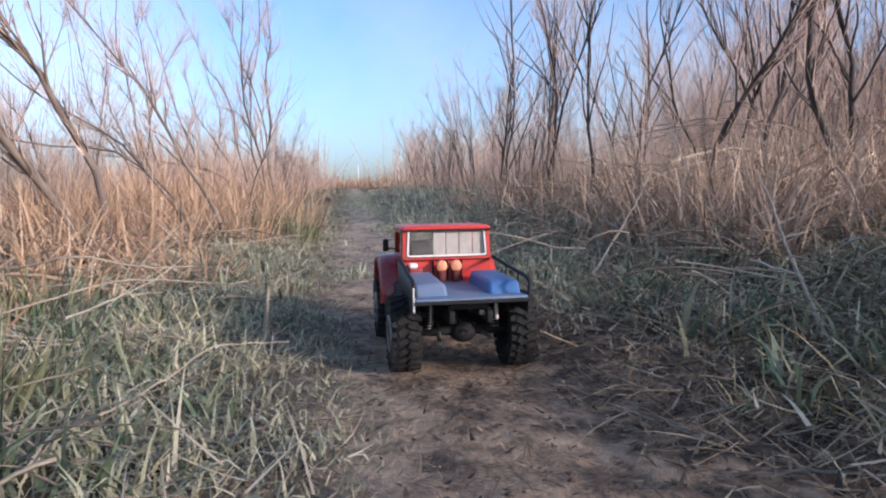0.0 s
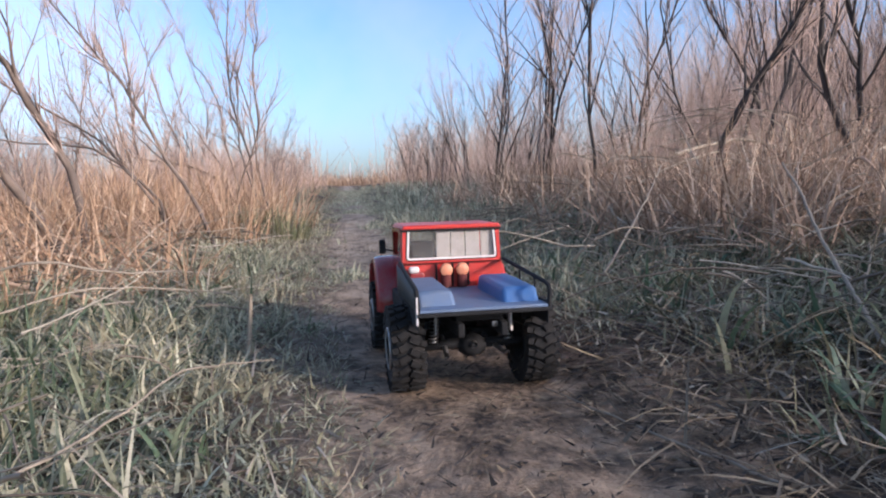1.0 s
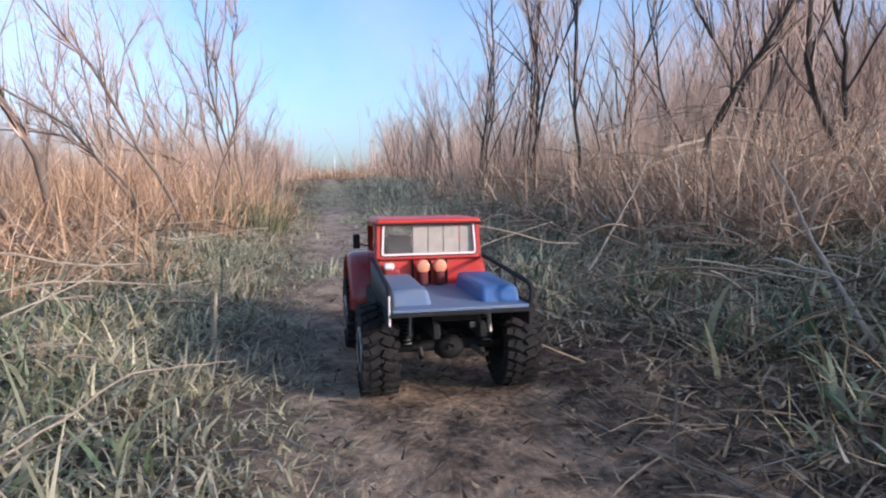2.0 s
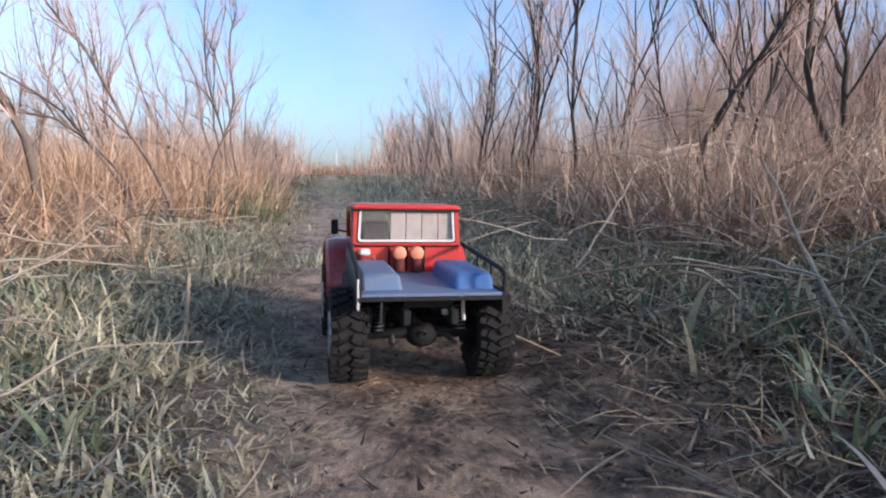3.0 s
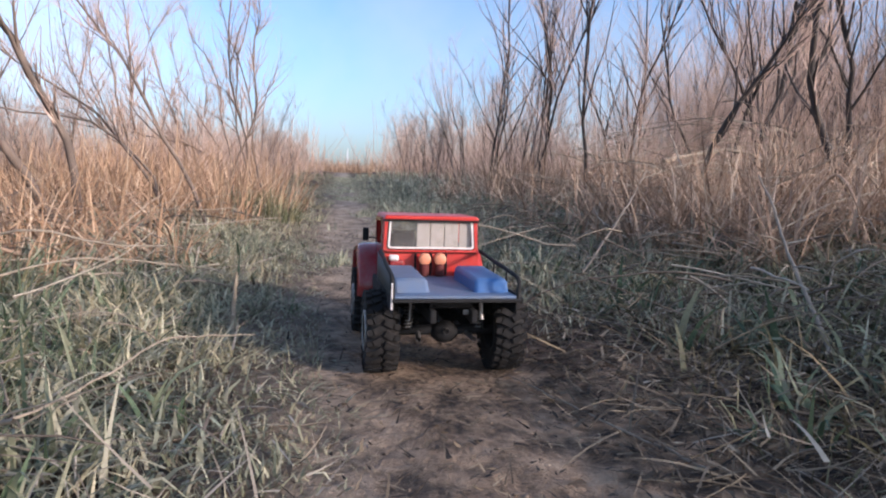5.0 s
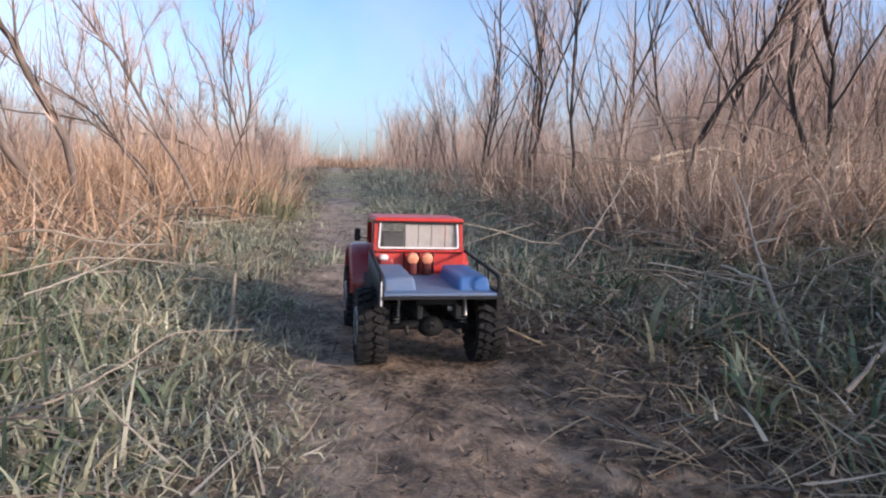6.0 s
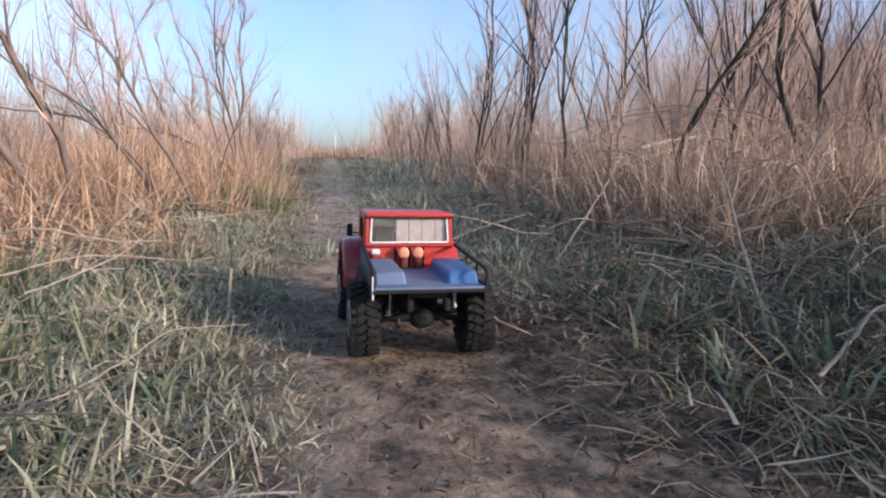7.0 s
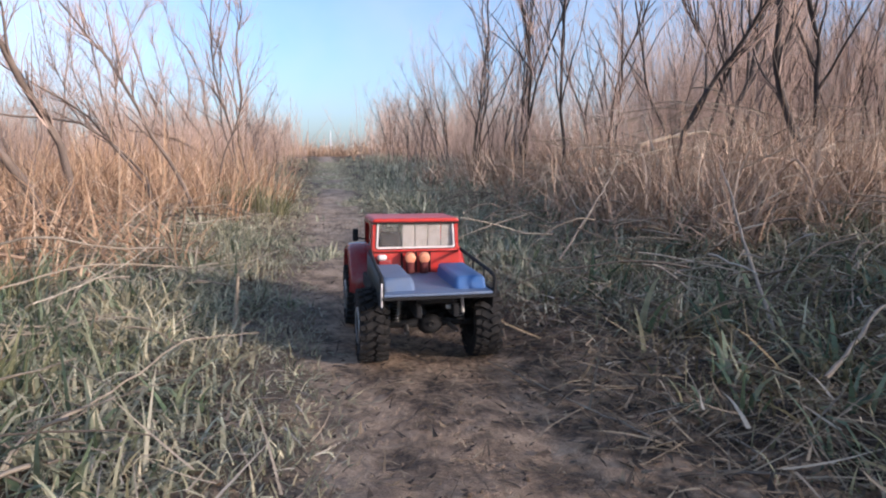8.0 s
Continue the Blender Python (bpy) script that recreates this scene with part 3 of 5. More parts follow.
def sapling(stems, height, lean, spread, thick, twigs, bark, label, group, twig_mat=None, low=0.25, split=False, reach=(0.12, 0.42), kink=0.10):
    """A bare multi-stemmed shrub: an Empty with its stems, each with its own twigs."""
    root = new("bare_shrub")
    tagged(root, label, "shrub", group)
    for i in range(stems):
        a = rng.random() * 2 * np.pi
        st = np.array([[0.10 * spread * math.cos(a), 0.10 * spread * math.sin(a), -0.05]])
        way = np.array([[lean[0] + spread * 0.30 * math.cos(a), lean[1] + spread * 0.30 * math.sin(a), 1.0]])
        hh = np.array([height * rng.uniform(0.65, 1.05)])
        mid = wander(st, way, hh, 14, 0.025, kink)
        rad = thick * rng.uniform(0.6, 1.1) * np.linspace(1, 0.16, 14)[None, :] ** 0.9
        stem = part("stem", tube_mesh("stem", mid, rad, 6, bark), root)
        nb = int(twigs * rng.uniform(0.8, 1.2))
        s = rng.uniform(low, 0.97, nb)
        p, d, r0 = along(mid, rad, np.zeros(nb, int), s)
        d = d / np.linalg.norm(d, axis=1, keepdims=True)
        az = rng.random(nb) * 2 * np.pi
        side = np.stack([np.cos(az), np.sin(az), np.zeros(nb)], -1)
        bl = hh * rng.uniform(*reach, nb) * (1.15 - 0.75 * s)
        bm_ = wander(p, d * 0.9 + side * rng.uniform(0.18, 0.62, (nb, 1)), bl, 6, 0.09, 0.15)
        br = np.maximum(np.minimum(r0 * 0.6, 0.012), 0.0016)[:, None] * np.linspace(1, 0.30, 6)[None, :]
        if split:
            for j in range(nb):
                part("branch", tube_mesh("branch", bm_[j:j + 1], br[j:j + 1], 5, bark), stem)
        else:
            tagged(part("branch_spray", tube_mesh("branch_spray", bm_[:, [0, 2, 5]], br[:, [0, 2, 5]], 3, bark), stem), kind="stuff")
        nt = nb * 6
        wh = rng.integers(0, nb, nt)
        p, d, r1 = along(bm_, br, wh, rng.uniform(0.15, 1.0, nt))
        d = d / np.linalg.norm(d, axis=1, keepdims=True)
        az = rng.random(nt) * 2 * np.pi
        side = np.stack([np.cos(az), np.sin(az), np.zeros(nt)], -1)
        tm = wander(p, d + side * rng.uniform(0.2, 0.7, (nt, 1)), hh * rng.uniform(0.04, 0.15, nt), 4, 0.12, 0.10)
        trd = np.maximum(np.minimum(r1 * 0.6, 0.0032), 0.0011)[:, None] * np.linspace(1, 0.5, 4)[None, :]
        tagged(part("twig_spray", tube_mesh("twig_spray", tm if split else tm[:, [0, 3]], trd if split else trd[:, [0, 3]], 3, twig_mat or TWIG), stem), kind="stuff")
    return root


def stand(root, x, y, turn=0.0, size=1.0, tip=(0, 0)):
    root.matrix_basis = pose(x, y, float(ground_z(x, y)), tip[0], tip[1], turn) @ Matrix.Scale(size, 4)


def again(root, x, y, turn, size):
    ob = copy_thing(root, pose(x, y, float(ground_z(x, y)), 0, 0, turn))
    ob.scale = (size, size, size)
    return ob


LEFT, RIGHT, FAR = "shrubs on the sunny side", "shrubs on the bank side", "shrubs far down the path"
# the leaning group on the left
for x, y, n, h, lean, thick in ((-0.78, 2.0, 2, 2.1, (-0.50, 0.05), 0.014), (-0.60, 1.9, 1, 2.1, (-0.12, 0.05), 0.013), (-0.50, 3.3, 3, 2.2, (-0.26, 0.05), 0.012), (-0.66, 2.9, 1, 2.1, (-0.30, 0.0), 0.011),
                                (-1.36, 2.72, 1, 2.0, (-0.36, 0.0), 0.012), (-1.05, 3.4, 2, 2.1, (-0.42, 0.0), 0.013), (-1.75, 3.1, 2, 1.9, (-0.32, 0.1), 0.012), (-0.75, 4.6, 3, 2.0, (-0.25, 0.0), 0.013), (-2.2, 3.6, 2, 2.0, (-0.3, 0.0), 0.012), (-1.5, 4.2, 3, 2.2, (-0.28, 0.0), 0.012), (-2.6, 4.4, 3, 2.2, (-0.2, 0.0), 0.012), (-1.25, 5.6, 3, 2.1, (-0.2, 0.0), 0.012)):
    stand(sapling(n, h, lean, 0.30, thick * 0.80, 24, BARK_MID, "bare grey-brown shrub leaning out over the dry grass", LEFT, split=True, reach=(0.05, 0.21), kink=0.135), x, y)
stand(sapling(2, 2.3, (-0.20, 0.0), 0.35, 0.019, 22, BARK_MID, "forked crooked brown stems rising from dry grass", LEFT, split=True, reach=(0.06, 0.24), low=0.18, kink=0.17), -1.10, 1.75)
# the darker stems on the bank
for x, y, n, h, lean, thick in ((2.18, 2.40, 1, 2.7, (-0.07, 0.0), 0.024), (2.85, 2.30, 1, 2.7, (0.03, 0.0), 0.027), (2.5, 3.0, 2, 2.6, (-0.22, 0.0), 0.018), (3.1, 3.3, 2, 2.6, (0.10, 0.0), 0.020), (2.2, 3.9, 3, 2.5, (0.02, 0.0), 0.014),
                                (1.75, 4.6, 4, 2.6, (0.08, 0.0), 0.014), (1.55, 5.6, 4, 2.7, (-0.05, 0), 0.014)):
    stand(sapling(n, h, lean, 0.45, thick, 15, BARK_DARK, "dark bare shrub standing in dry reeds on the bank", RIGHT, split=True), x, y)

# near-black trunks at the edge of the bank grass
for x, y, lean, thick in ((1.58, 1.80, (-0.10, 0.02), 0.019), (2.02, 1.42, (0.12, 0.0), 0.022), (1.22, 2.30, (-0.05, 0.0), 0.012)):
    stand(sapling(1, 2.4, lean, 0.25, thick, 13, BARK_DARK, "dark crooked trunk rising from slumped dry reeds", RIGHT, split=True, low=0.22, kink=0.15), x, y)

models = [sapling(4, 2.5, (0.05, 0.0), 0.45, 0.013, 16, BARK, "bare grey-brown shrub in the thicket", FAR) for _ in range(3)]
models += [sapling(4, 2.3, (-0.08, 0.05), 0.5, 0.012, 16, BARK_DARK, "dark bare shrub in the thicket", FAR) for _ in range(3)]
models += [sapling(5, 1.7, (0.0, 0.0), 0.8, 0.008, 20, BARK, "low twiggy bare shrub in the thicket", FAR, low=0.1) for _ in range(2)]
first = [True] * len(models)


def plant(x, y, size):
    k = int(rng.integers(0, len(models)))
    turn = rng.random() * 360
    if first[k]:
        first[k] = False
        stand(models[k], x, y, turn, size)
    else:
        again(models[k], x, y, turn, size)


for _ in range(80):                       # the bank side thicket
    y = 3.2 + 24 * rng.random() ** 1.5
    off = 1.35 + 0.03 * y + 7.5 * rng.random() ** 1.4
    plant(float(path_x(y)) + off, y, rng.uniform(0.6, 1.1))
for _ in range(85):                       # the open side
    y = 5.0 + 22 * rng.random() ** 1.2
    off = 0.55 + 0.02 * y + 9.0 * rng.random() ** 1.3
    plant(float(path_x(y)) - off, y, rng.uniform(0.3, 0.72))
for _ in range(40):                       # thick growth on top of the bank
    y = 2.9 + 5.5 * rng.random()
    plant(1.5 + 0.42 * y + 3.2 * rng.random(), y, rng.uniform(0.75, 1.1))
for _ in range(30):                       # thicket carried on beside and behind the walker, mostly unseen, to shade the path
    y = rng.uniform(-8, 2.8)
    plant(2.3 + 0.12 * abs(y - 2.5) + 3.5 * rng.random(), y, rng.uniform(0.6, 1.0))


for _ in range(12):                       # bushes close to the far path, bank side
    y = 7.5 + 10 * rng.random()
    plant(float(path_x(y)) + 0.75 + 0.04 * y + 1.0 * rng.random(), y, rng.uniform(0.45, 0.75))
for _ in range(12):                       # and open side
    y = 7.0 + 10 * rng.random()
    plant(float(path_x(y)) - 0.55 - 0.03 * y - 0.9 * rng.random(), y, rng.uniform(0.28, 0.50))
for _ in range(12):                       # low twiggy growth near the open side
    y = 3.0 + 3.5 * rng.random()
    again(models[6 + int(rng.integers(0, 2))], float(path_x(y)) - 0.9 - 2.6 * rng.random(), y, rng.random() * 360, rng.uniform(0.4, 0.75))


# ---- dry reeds and tall grass ----
def reeds(name, n, spots, hmin, hmax, wide, label, spread=0.35, mat=None):
    c = np.array(spots)[rng.integers(0, len(spots), n)]
    x, y = c[:, 0] + rng.normal(0, spread, n), c[:, 1] + rng.normal(0, spread, n)
    keep = (np.abs(x - path_x(y)) > path_half(y) + 0.15) & (rough_noise(x * 1.1 + 2, y * 0.9) > rng.normal(-0.35, 0.3, n))
    x, y = x[keep], y[keep]
    n = len(x)
    base = np.stack([x, y, ground_z(x, y) - 0.01], -1)
    h = hmin + (hmax - hmin) * rng.random(n) ** 1.6
    me = blade_mesh(name, base, h, wide * (0.5 + rng.random(n)), rng.random(n) * 2 * np.pi, np.abs(rng.normal(0.12, 0.30, n)), np.abs(rng.normal(0.5, 0.8, n)), mat or REED, 6)
    return tagged(new(name, me), label, "reeds", kind="stuff")


left_spots = [(float(path_x(y)) - 0.75 - 0.03 * y - 5 * rng.random() ** 1.3, y) for y in 2.3 + 14 * rng.random(70) ** 1.3]
right_spots = [(float(path_x(y)) + 1.30 + 0.03 * y + 5 * rng.random() ** 1.3, y) for y in 2.2 + 14 * rng.random(90) ** 1.3]
reeds("dry_reeds", 5000, left_spots, 0.12, 0.50, 0.006, "sunlit orange-tan dry grass at the foot of the shrubs")
reeds("dry_reeds", 5600, right_spots, 0.12, 0.50, 0.0080, "tan dry reeds standing between the dark shrubs", mat=REED_PINK)
# unseen reeds added between sun and truck to keep it in shade
shade_reed_spots = [(1.35 + 1.2 * rng.random(), y) for y in -3.2 + 2.7 * rng.random(34)]
reeds("dry_reeds", 4000, shade_reed_spots, 0.25, 0.75, 0.011, "tall tan reeds added out of view to shade the truck", 0.22, REED_PINK)
# further reeds outside the view, put there to block the low sun
side_shade_spots = [(2.15 + 0.1 * abs(y) + 3.5 * rng.random(), y) for y in -8 + 7.0 * rng.random(45)]
reeds("dry_reeds", 3800, side_shade_spots, 0.2, 0.7, 0.009, "tan dry reeds added out of view to shade the bank", mat=REED_PINK)


def fallen_reeds(name, n, off0, off1, y0, y1, hmin, hmax, wide, label, mat=None):
    """Dry reeds that have been pressed over."""
    y = y0 + (y1 - y0) * rng.random(n) ** 1.3
    x = path_x(y) + off0 + (off1 - off0) * rng.random(n)
    rim = np.minimum(np.minimum(x - path_x(y) - off0, path_x(y) + off1 - x) * 1.6, np.minimum((y - y0) * 2.5, y1 - y)) + 0.35 * rough_noise(x * 1.3, y * 1.1 + 2)
    keep = (rough_noise(x * 1.7 + 3, y * 1.4) > -0.55) & (rng.random(n) < smooth(-0.25, 0.6, rim))
    x, y = x[keep], y[keep]
    n = len(x)
    base = np.stack([x, y, ground_z(x, y) - 0.005 + 0.12 * rng.random(n) ** 2], -1)
    me = blade_mesh(name, base, rng.uniform(hmin, hmax, n), wide * rng.uniform(0.5, 1.4, n), rng.random(n) * 6.283, np.abs(rng.normal(0.75, 0.4, n)), rng.normal(0.5, 0.6, n), mat or REED, 6)
    return tagged(new(name, me), label, "reeds", kind="stuff")


fallen_reeds("fallen_reeds", 11000, 0.75, 4.4, 1.0, 5.6, 0.12, 0.38, 0.0075, "pinkish-tan dry reeds pressed over along the bank", REED_PINK)
fallen_reeds("fallen_reeds", 11000, -4.2, -0.55, 0.9, 5.0, 0.12, 0.40, 0.0065, "orange-tan dry grass pressed over beside the shrubs")


def dry_clump(x, y, n, h, r0, label, mat=None):
    """One tall clump of dry grass."""
    a = rng.random(n) * 6.283
    r = r0 * np.sqrt(rng.random(n))
    px, py = x + r * np.cos(a), y + r * np.sin(a)
    base = np.stack([px, py, ground_z(px, py) - 0.01], -1)
    me = blade_mesh("dry_grass_clump", base, h * rng.uniform(0.35, 1.1, n), np.full(n, 0.0062), a + rng.normal(0, 0.6, n), np.abs(rng.normal(0.15, 0.28, n)), np.abs(rng.normal(0.6, 0.7, n)), mat or REED, 7)
    tagged(new("dry_grass_clump", me), label, "dry grass", "dry grass clumps")


for x, y, n, h, r0 in ((-0.62, 2.12, 130, 0.42, 0.18), (-0.50, 3.25, 200, 0.48, 0.26), (-0.85, 2.35, 120, 0.36, 0.20), (-1.35, 2.75, 140, 0.42, 0.24), (-1.05, 3.45, 170, 0.55, 0.28), (-1.9, 2.7, 140, 0.42, 0.28), (-0.8, 4.4, 200, 0.50, 0.30)):
    dry_clump(x, y, n, h, r0, "orange-tan dry grass clump round the foot of a shrub")
for x, y, n, h, r0 in ((1.95, 2.25, 240, 0.75, 0.24), (2.5, 2.2, 280, 0.90, 0.28), (1.6, 3.1, 220, 0.75, 0.26), (2.95, 2.55, 300, 1.05, 0.30), (2.1, 3.2, 220, 0.9, 0.28), (1.35, 3.9, 200, 0.7, 0.24), (2.75, 1.75, 240, 0.75, 0.28)):
    dry_clump(x, y, n, 0.52 * h, r0, "tan dry reed clump drooping over the bank", REED_PINK)


for _ in range(22):                       # more clumps along the open side
    y = 2.2 + 5.0 * rng.random() ** 1.3
    dry_clump(float(path_x(y)) - 0.75 - 2.6 * rng.random(), y, 110, rng.uniform(0.30, 0.62), rng.uniform(0.10, 0.22), "orange-tan dry grass clump on the sunny side")
for x, y, n, h, r0 in ((1.45, 1.25, 150, 0.40, 0.20), (1.85, 1.45, 190, 0.55, 0.24), (1.25, 1.85, 150, 0.40, 0.22), (2.2, 1.15, 190, 0.55, 0.26), (1.75, 0.75, 120, 0.36, 0.18), (2.5, 0.7, 180, 0.60, 0.26), (1.55, 2.3, 170, 0.55, 0.22)):
    dry_clump(x, y, n, h, r0, "tan dry grass clump slumped over the bank", REED_PINK)
for x, y, n, h, r0 in ((-0.80, -0.15, 60, 0.20, 0.16), (-1.05, 0.30, 80, 0.24, 0.20), (-0.95, 0.75, 70, 0.22, 0.18), (-1.40, 0.60, 90, 0.28, 0.22), (-0.62, 0.95, 50, 0.18, 0.16), (-1.15, 1.15, 90, 0.28, 0.22)):
    dry_clump(x, y, n, h, r0, "orange-tan dry grass drooping over the frosted verge")
fallen_reeds("fallen_reeds", 5200, 0.95, 2.8, 0.45, 1.9, 0.14, 0.42, 0.0062, "pinkish-tan dry stems slumped over the bank grass", REED_PINK)


def green_clump(x, y, n, h, label):
    """A rank clump of taller yellow-green grass."""
    a = rng.random(n) * 6.283
    r = 0.13 * np.sqrt(rng.random(n))
    px, py = x + r * np.cos(a), y + r * np.sin(a)
    base = np.stack([px, py, ground_z(px, py) - 0.005], -1)
    me = blade_mesh("grass_clump", base, h * rng.uniform(0.5, 1.1, n), np.full(n, 0.006), a + rng.normal(0, 0.5, n), np.abs(rng.normal(0.15, 0.25, n)), np.abs(rng.normal(0.7, 0.5, n)), GREEN, 6)
    tagged(new("grass_clump", me), label, "grass", "rank grass clumps")


GREEN = island_mat("yellow_green_grass", [(0.0, (0.07, 0.085, 0.04)), (0.5, (0.17, 0.175, 0.085)), (1.0, (0.36, 0.31, 0.17))], 0.7, 0.3)
green_clump(-0.40, 2.45, 170, 0.19, "yellow-green grass clump at the foot of a shrub")
green_clump(-0.55, 2.75, 150, 0.18, "yellow-green grass clump at the foot of a shrub")
green_clump(-0.95, 0.55, 160, 0.17, "rank green grass clump in the frosted verge")
green_clump(-0.72, -0.15, 120, 0.14, "rank green grass clump in the frosted verge")


def brush(name, n, spots, hmin, hmax, thick, label, spread=0.4):
    """Thin upright twigs with side shoots, too many to count."""
    c = np.array(spots)[rng.integers(0, len(spots), n)]
    x, y = c[:, 0] + rng.normal(0, spread, n), c[:, 1] + rng.normal(0, spread, n)
    keep = ((np.abs(x - path_x(y)) > path_half(y) + 0.3) | (y > 23)) & (rough_noise(x * 0.9, y * 0.8 + 3) > rng.normal(-0.4, 0.3, n))
    x, y = x[keep], y[keep]
    n = len(x)
    a = rng.random(n) * 6.283
    far = np.clip(np.hypot(x, y) / 4.0, 1, 4)
    tall = hmin + (hmax - hmin) * rng.random(n) ** 1.4
    tilt = np.abs(rng.normal(0, 0.28, n))
    mid = wander(np.stack([x, y, ground_z(x, y) - 0.02], -1), np.stack([tilt * np.cos(a), tilt * np.sin(a), np.ones(n)], -1), tall, 7, 0.0, 0.10)
    rad = (thick * far * rng.uniform(0.5, 1.2, n))[:, None] * np.linspace(1, 0.35, 7)[None, :]
    m = n * 4
    w = rng.integers(0, n, m)
    p, d, r = along(mid, rad, w, rng.uniform(0.25, 0.95, m))
    d = d / (np.linalg.norm(d, axis=1, keepdims=True) + 1e-9)
    a = rng.random(m) * 6.283
    shoot = wander(p, d + 0.6 * np.stack([np.cos(a), np.sin(a), np.zeros(m)], -1), tall[w] * rng.uniform(0.1, 0.32, m), 4, 0.12, 0.10)
    bm = bmesh.new()
    bm.from_mesh(tube_mesh(name, mid[:, ::2], rad[:, ::2], 3, TWIG))
    bm.from_mesh(tube_mesh(name, shoot[:, [0, 3]], (r * 0.6)[:, None] * np.array([[1.0, 0.5]]), 3, TWIG))
    return tagged(new(name, bm_mesh(name, bm, TWIG, True)), label, "brushwood", kind="stuff")


brush("brushwood", 2300, left_spots, 0.3, 0.95, 0.0022, "pinkish-tan brushwood between the shrubs on the sunny side")
brush("brushwood", 2600, right_spots, 0.4, 1.4, 0.0024, "pinkish-tan brushwood filling the thicket on the bank")
far_spots = [(float(path_x(y)) + s * (0.7 + 0.05 * y + 9 * rng.random() ** 1.5), y) for y in 14 + 22 * rng.random(60) for s in (-1, 1)]
reeds("dry_reeds", 6000, far_spots, 0.3, 1.0, 0.022, "hazy tan dry grass far down the path", 0.6)
brush("brushwood", 2600, far_spots, 0.6, 2.0, 0.0026, "hazy brushwood far down the path", 0.7)
end_spots = [(float(path_x(y)) + rng.normal(0, 3.0), y) for y in 26 + 16 * rng.random(40)]
brush("brushwood", 900, end_spots, 0.3, 1.3, 0.0030, "low brushwood beyond the end of the path", 0.7)


def far_end():
    """Low tan grass where the path is lost to sight."""
    n = 3500
    y = rng.uniform(22.5, 34, n)
    x = path_x(y) + rng.normal(0, 2.2, n)
    base = np.stack([x, y, ground_z(x, y) - 0.01], -1)
    me = blade_mesh("dry_grass", base, rng.uniform(0.15, 0.55, n), np.full(n, 0.03), rng.random(n) * 6.28, np.abs(rng.normal(0.1, 0.3, n)), np.abs(rng.normal(0.2, 0.5, n)), REED, 4)
    tagged(new("dry_grass", me), "low tan grass where the path is lost to sight", "grass", kind="stuff")


far_end()


deep_spots = [(1.7 + 0.42 * y + 3.4 * rng.random(), y) for y in 2.7 + 5.5 * rng.random(50)]
brush("brushwood", 3200, deep_spots, 0.6, 2.1, 0.0024, "warm brown brushwood crowding the top of the bank")


# ---- far things ----
def mast(x, y, h):
    root = new("mast")
    tagged(root, "slim pale mast far beyond the end of the path", "mast")
    z = float(ground_z(x, y))
    for dx, dy in ((-0.3, -0.2), (0.3, -0.2), (0.0, 0.3)):
        part("mast_leg", pipe_like([(x + dx, y + dy, z - 1), (x + dx * 0.25, y + dy * 0.25, z + h)], 0.07, MAST), root)
    for i in range(9):
        t = (i + 0.5) / 9
        q = 0.6 * (1 - 0.75 * t)
        part("brace", pipe_like([(x - 0.5 * q, y - 0.3 * q, z + h * t), (x + 0.5 * q, y - 0.3 * q, z + h * (t + 0.05)), (x, y + 0.55 * q, z + h * (t + 0.09)), (x - 0.5 * q, y - 0.3 * q, z + h * (t + 0.11))], 0.04, MAST), root)


def pipe_like(points, radius, mat):
    p = np.array(points, float)
    return tube_mesh("rod", p[None], np.full((1, len(p)), radius), 6, mat)


MAST = nodes_of("weathered_white", 0.6)[0]
MAST.node_tree.nodes["Principled BSDF"].inputs["Base Color"].default_value = (0.62, 0.63, 0.66, 1)
mast(8.6, 170.0, 8.5)


def conifer(x, y, h):
    root = new("conifer")
    tagged(root, "dark grey-green conifer rising behind the thicket", "tree")
    z = float(ground_z(x, y))
    tk = np.array([[(x, y, z - 0.3), (x, y, z + h * 0.5), (x, y, z + h)]], float)
    part("trunk", tube_mesh("trunk", tk, np.array([[0.16, 0.10, 0.02]]), 8, BARK_DARK), root)
    n = 170
    t = rng.random(n) ** 0.8
    a = rng.random(n) * 6.283
    ln = (0.25 + 1.25 * (1 - t)) * rng.uniform(0.7, 1.15, n) * h / 6
    st = np.stack([np.full(n, x), np.full(n, y), z + 0.18 * h + t * h * 0.8], -1)
    mid = wander(st, np.stack([np.cos(a), np.sin(a), np.full(n, -0.05)], -1), ln, 6, 0.03, 0.06)
    rad = 0.018 * np.linspace(1, 0.3, 6)[None, :] * np.ones((n, 1))
    for j in range(n):
        part("limb", tube_mesh("limb", mid[j:j + 1], rad[j:j + 1], 4, BARK_DARK), root)
    m = n * 90
    w = rng.integers(0, n, m)
    p, d, _ = along(mid, rad, w, rng.uniform(0.1, 1, m))
    p = p + rng.normal(0, 0.07, (m, 3))
    me = blade_mesh("crown", p, rng.uniform(0.10, 0.22, m), np.full(m, 0.035), rng.random(m) * 6.28, rng.uniform(0.4, 1.9, m), np.zeros(m), NEEDLE, 3)
    tagged(part("crown", me, root), kind="stuff")


conifer(19.5, 23.0, 8.6)


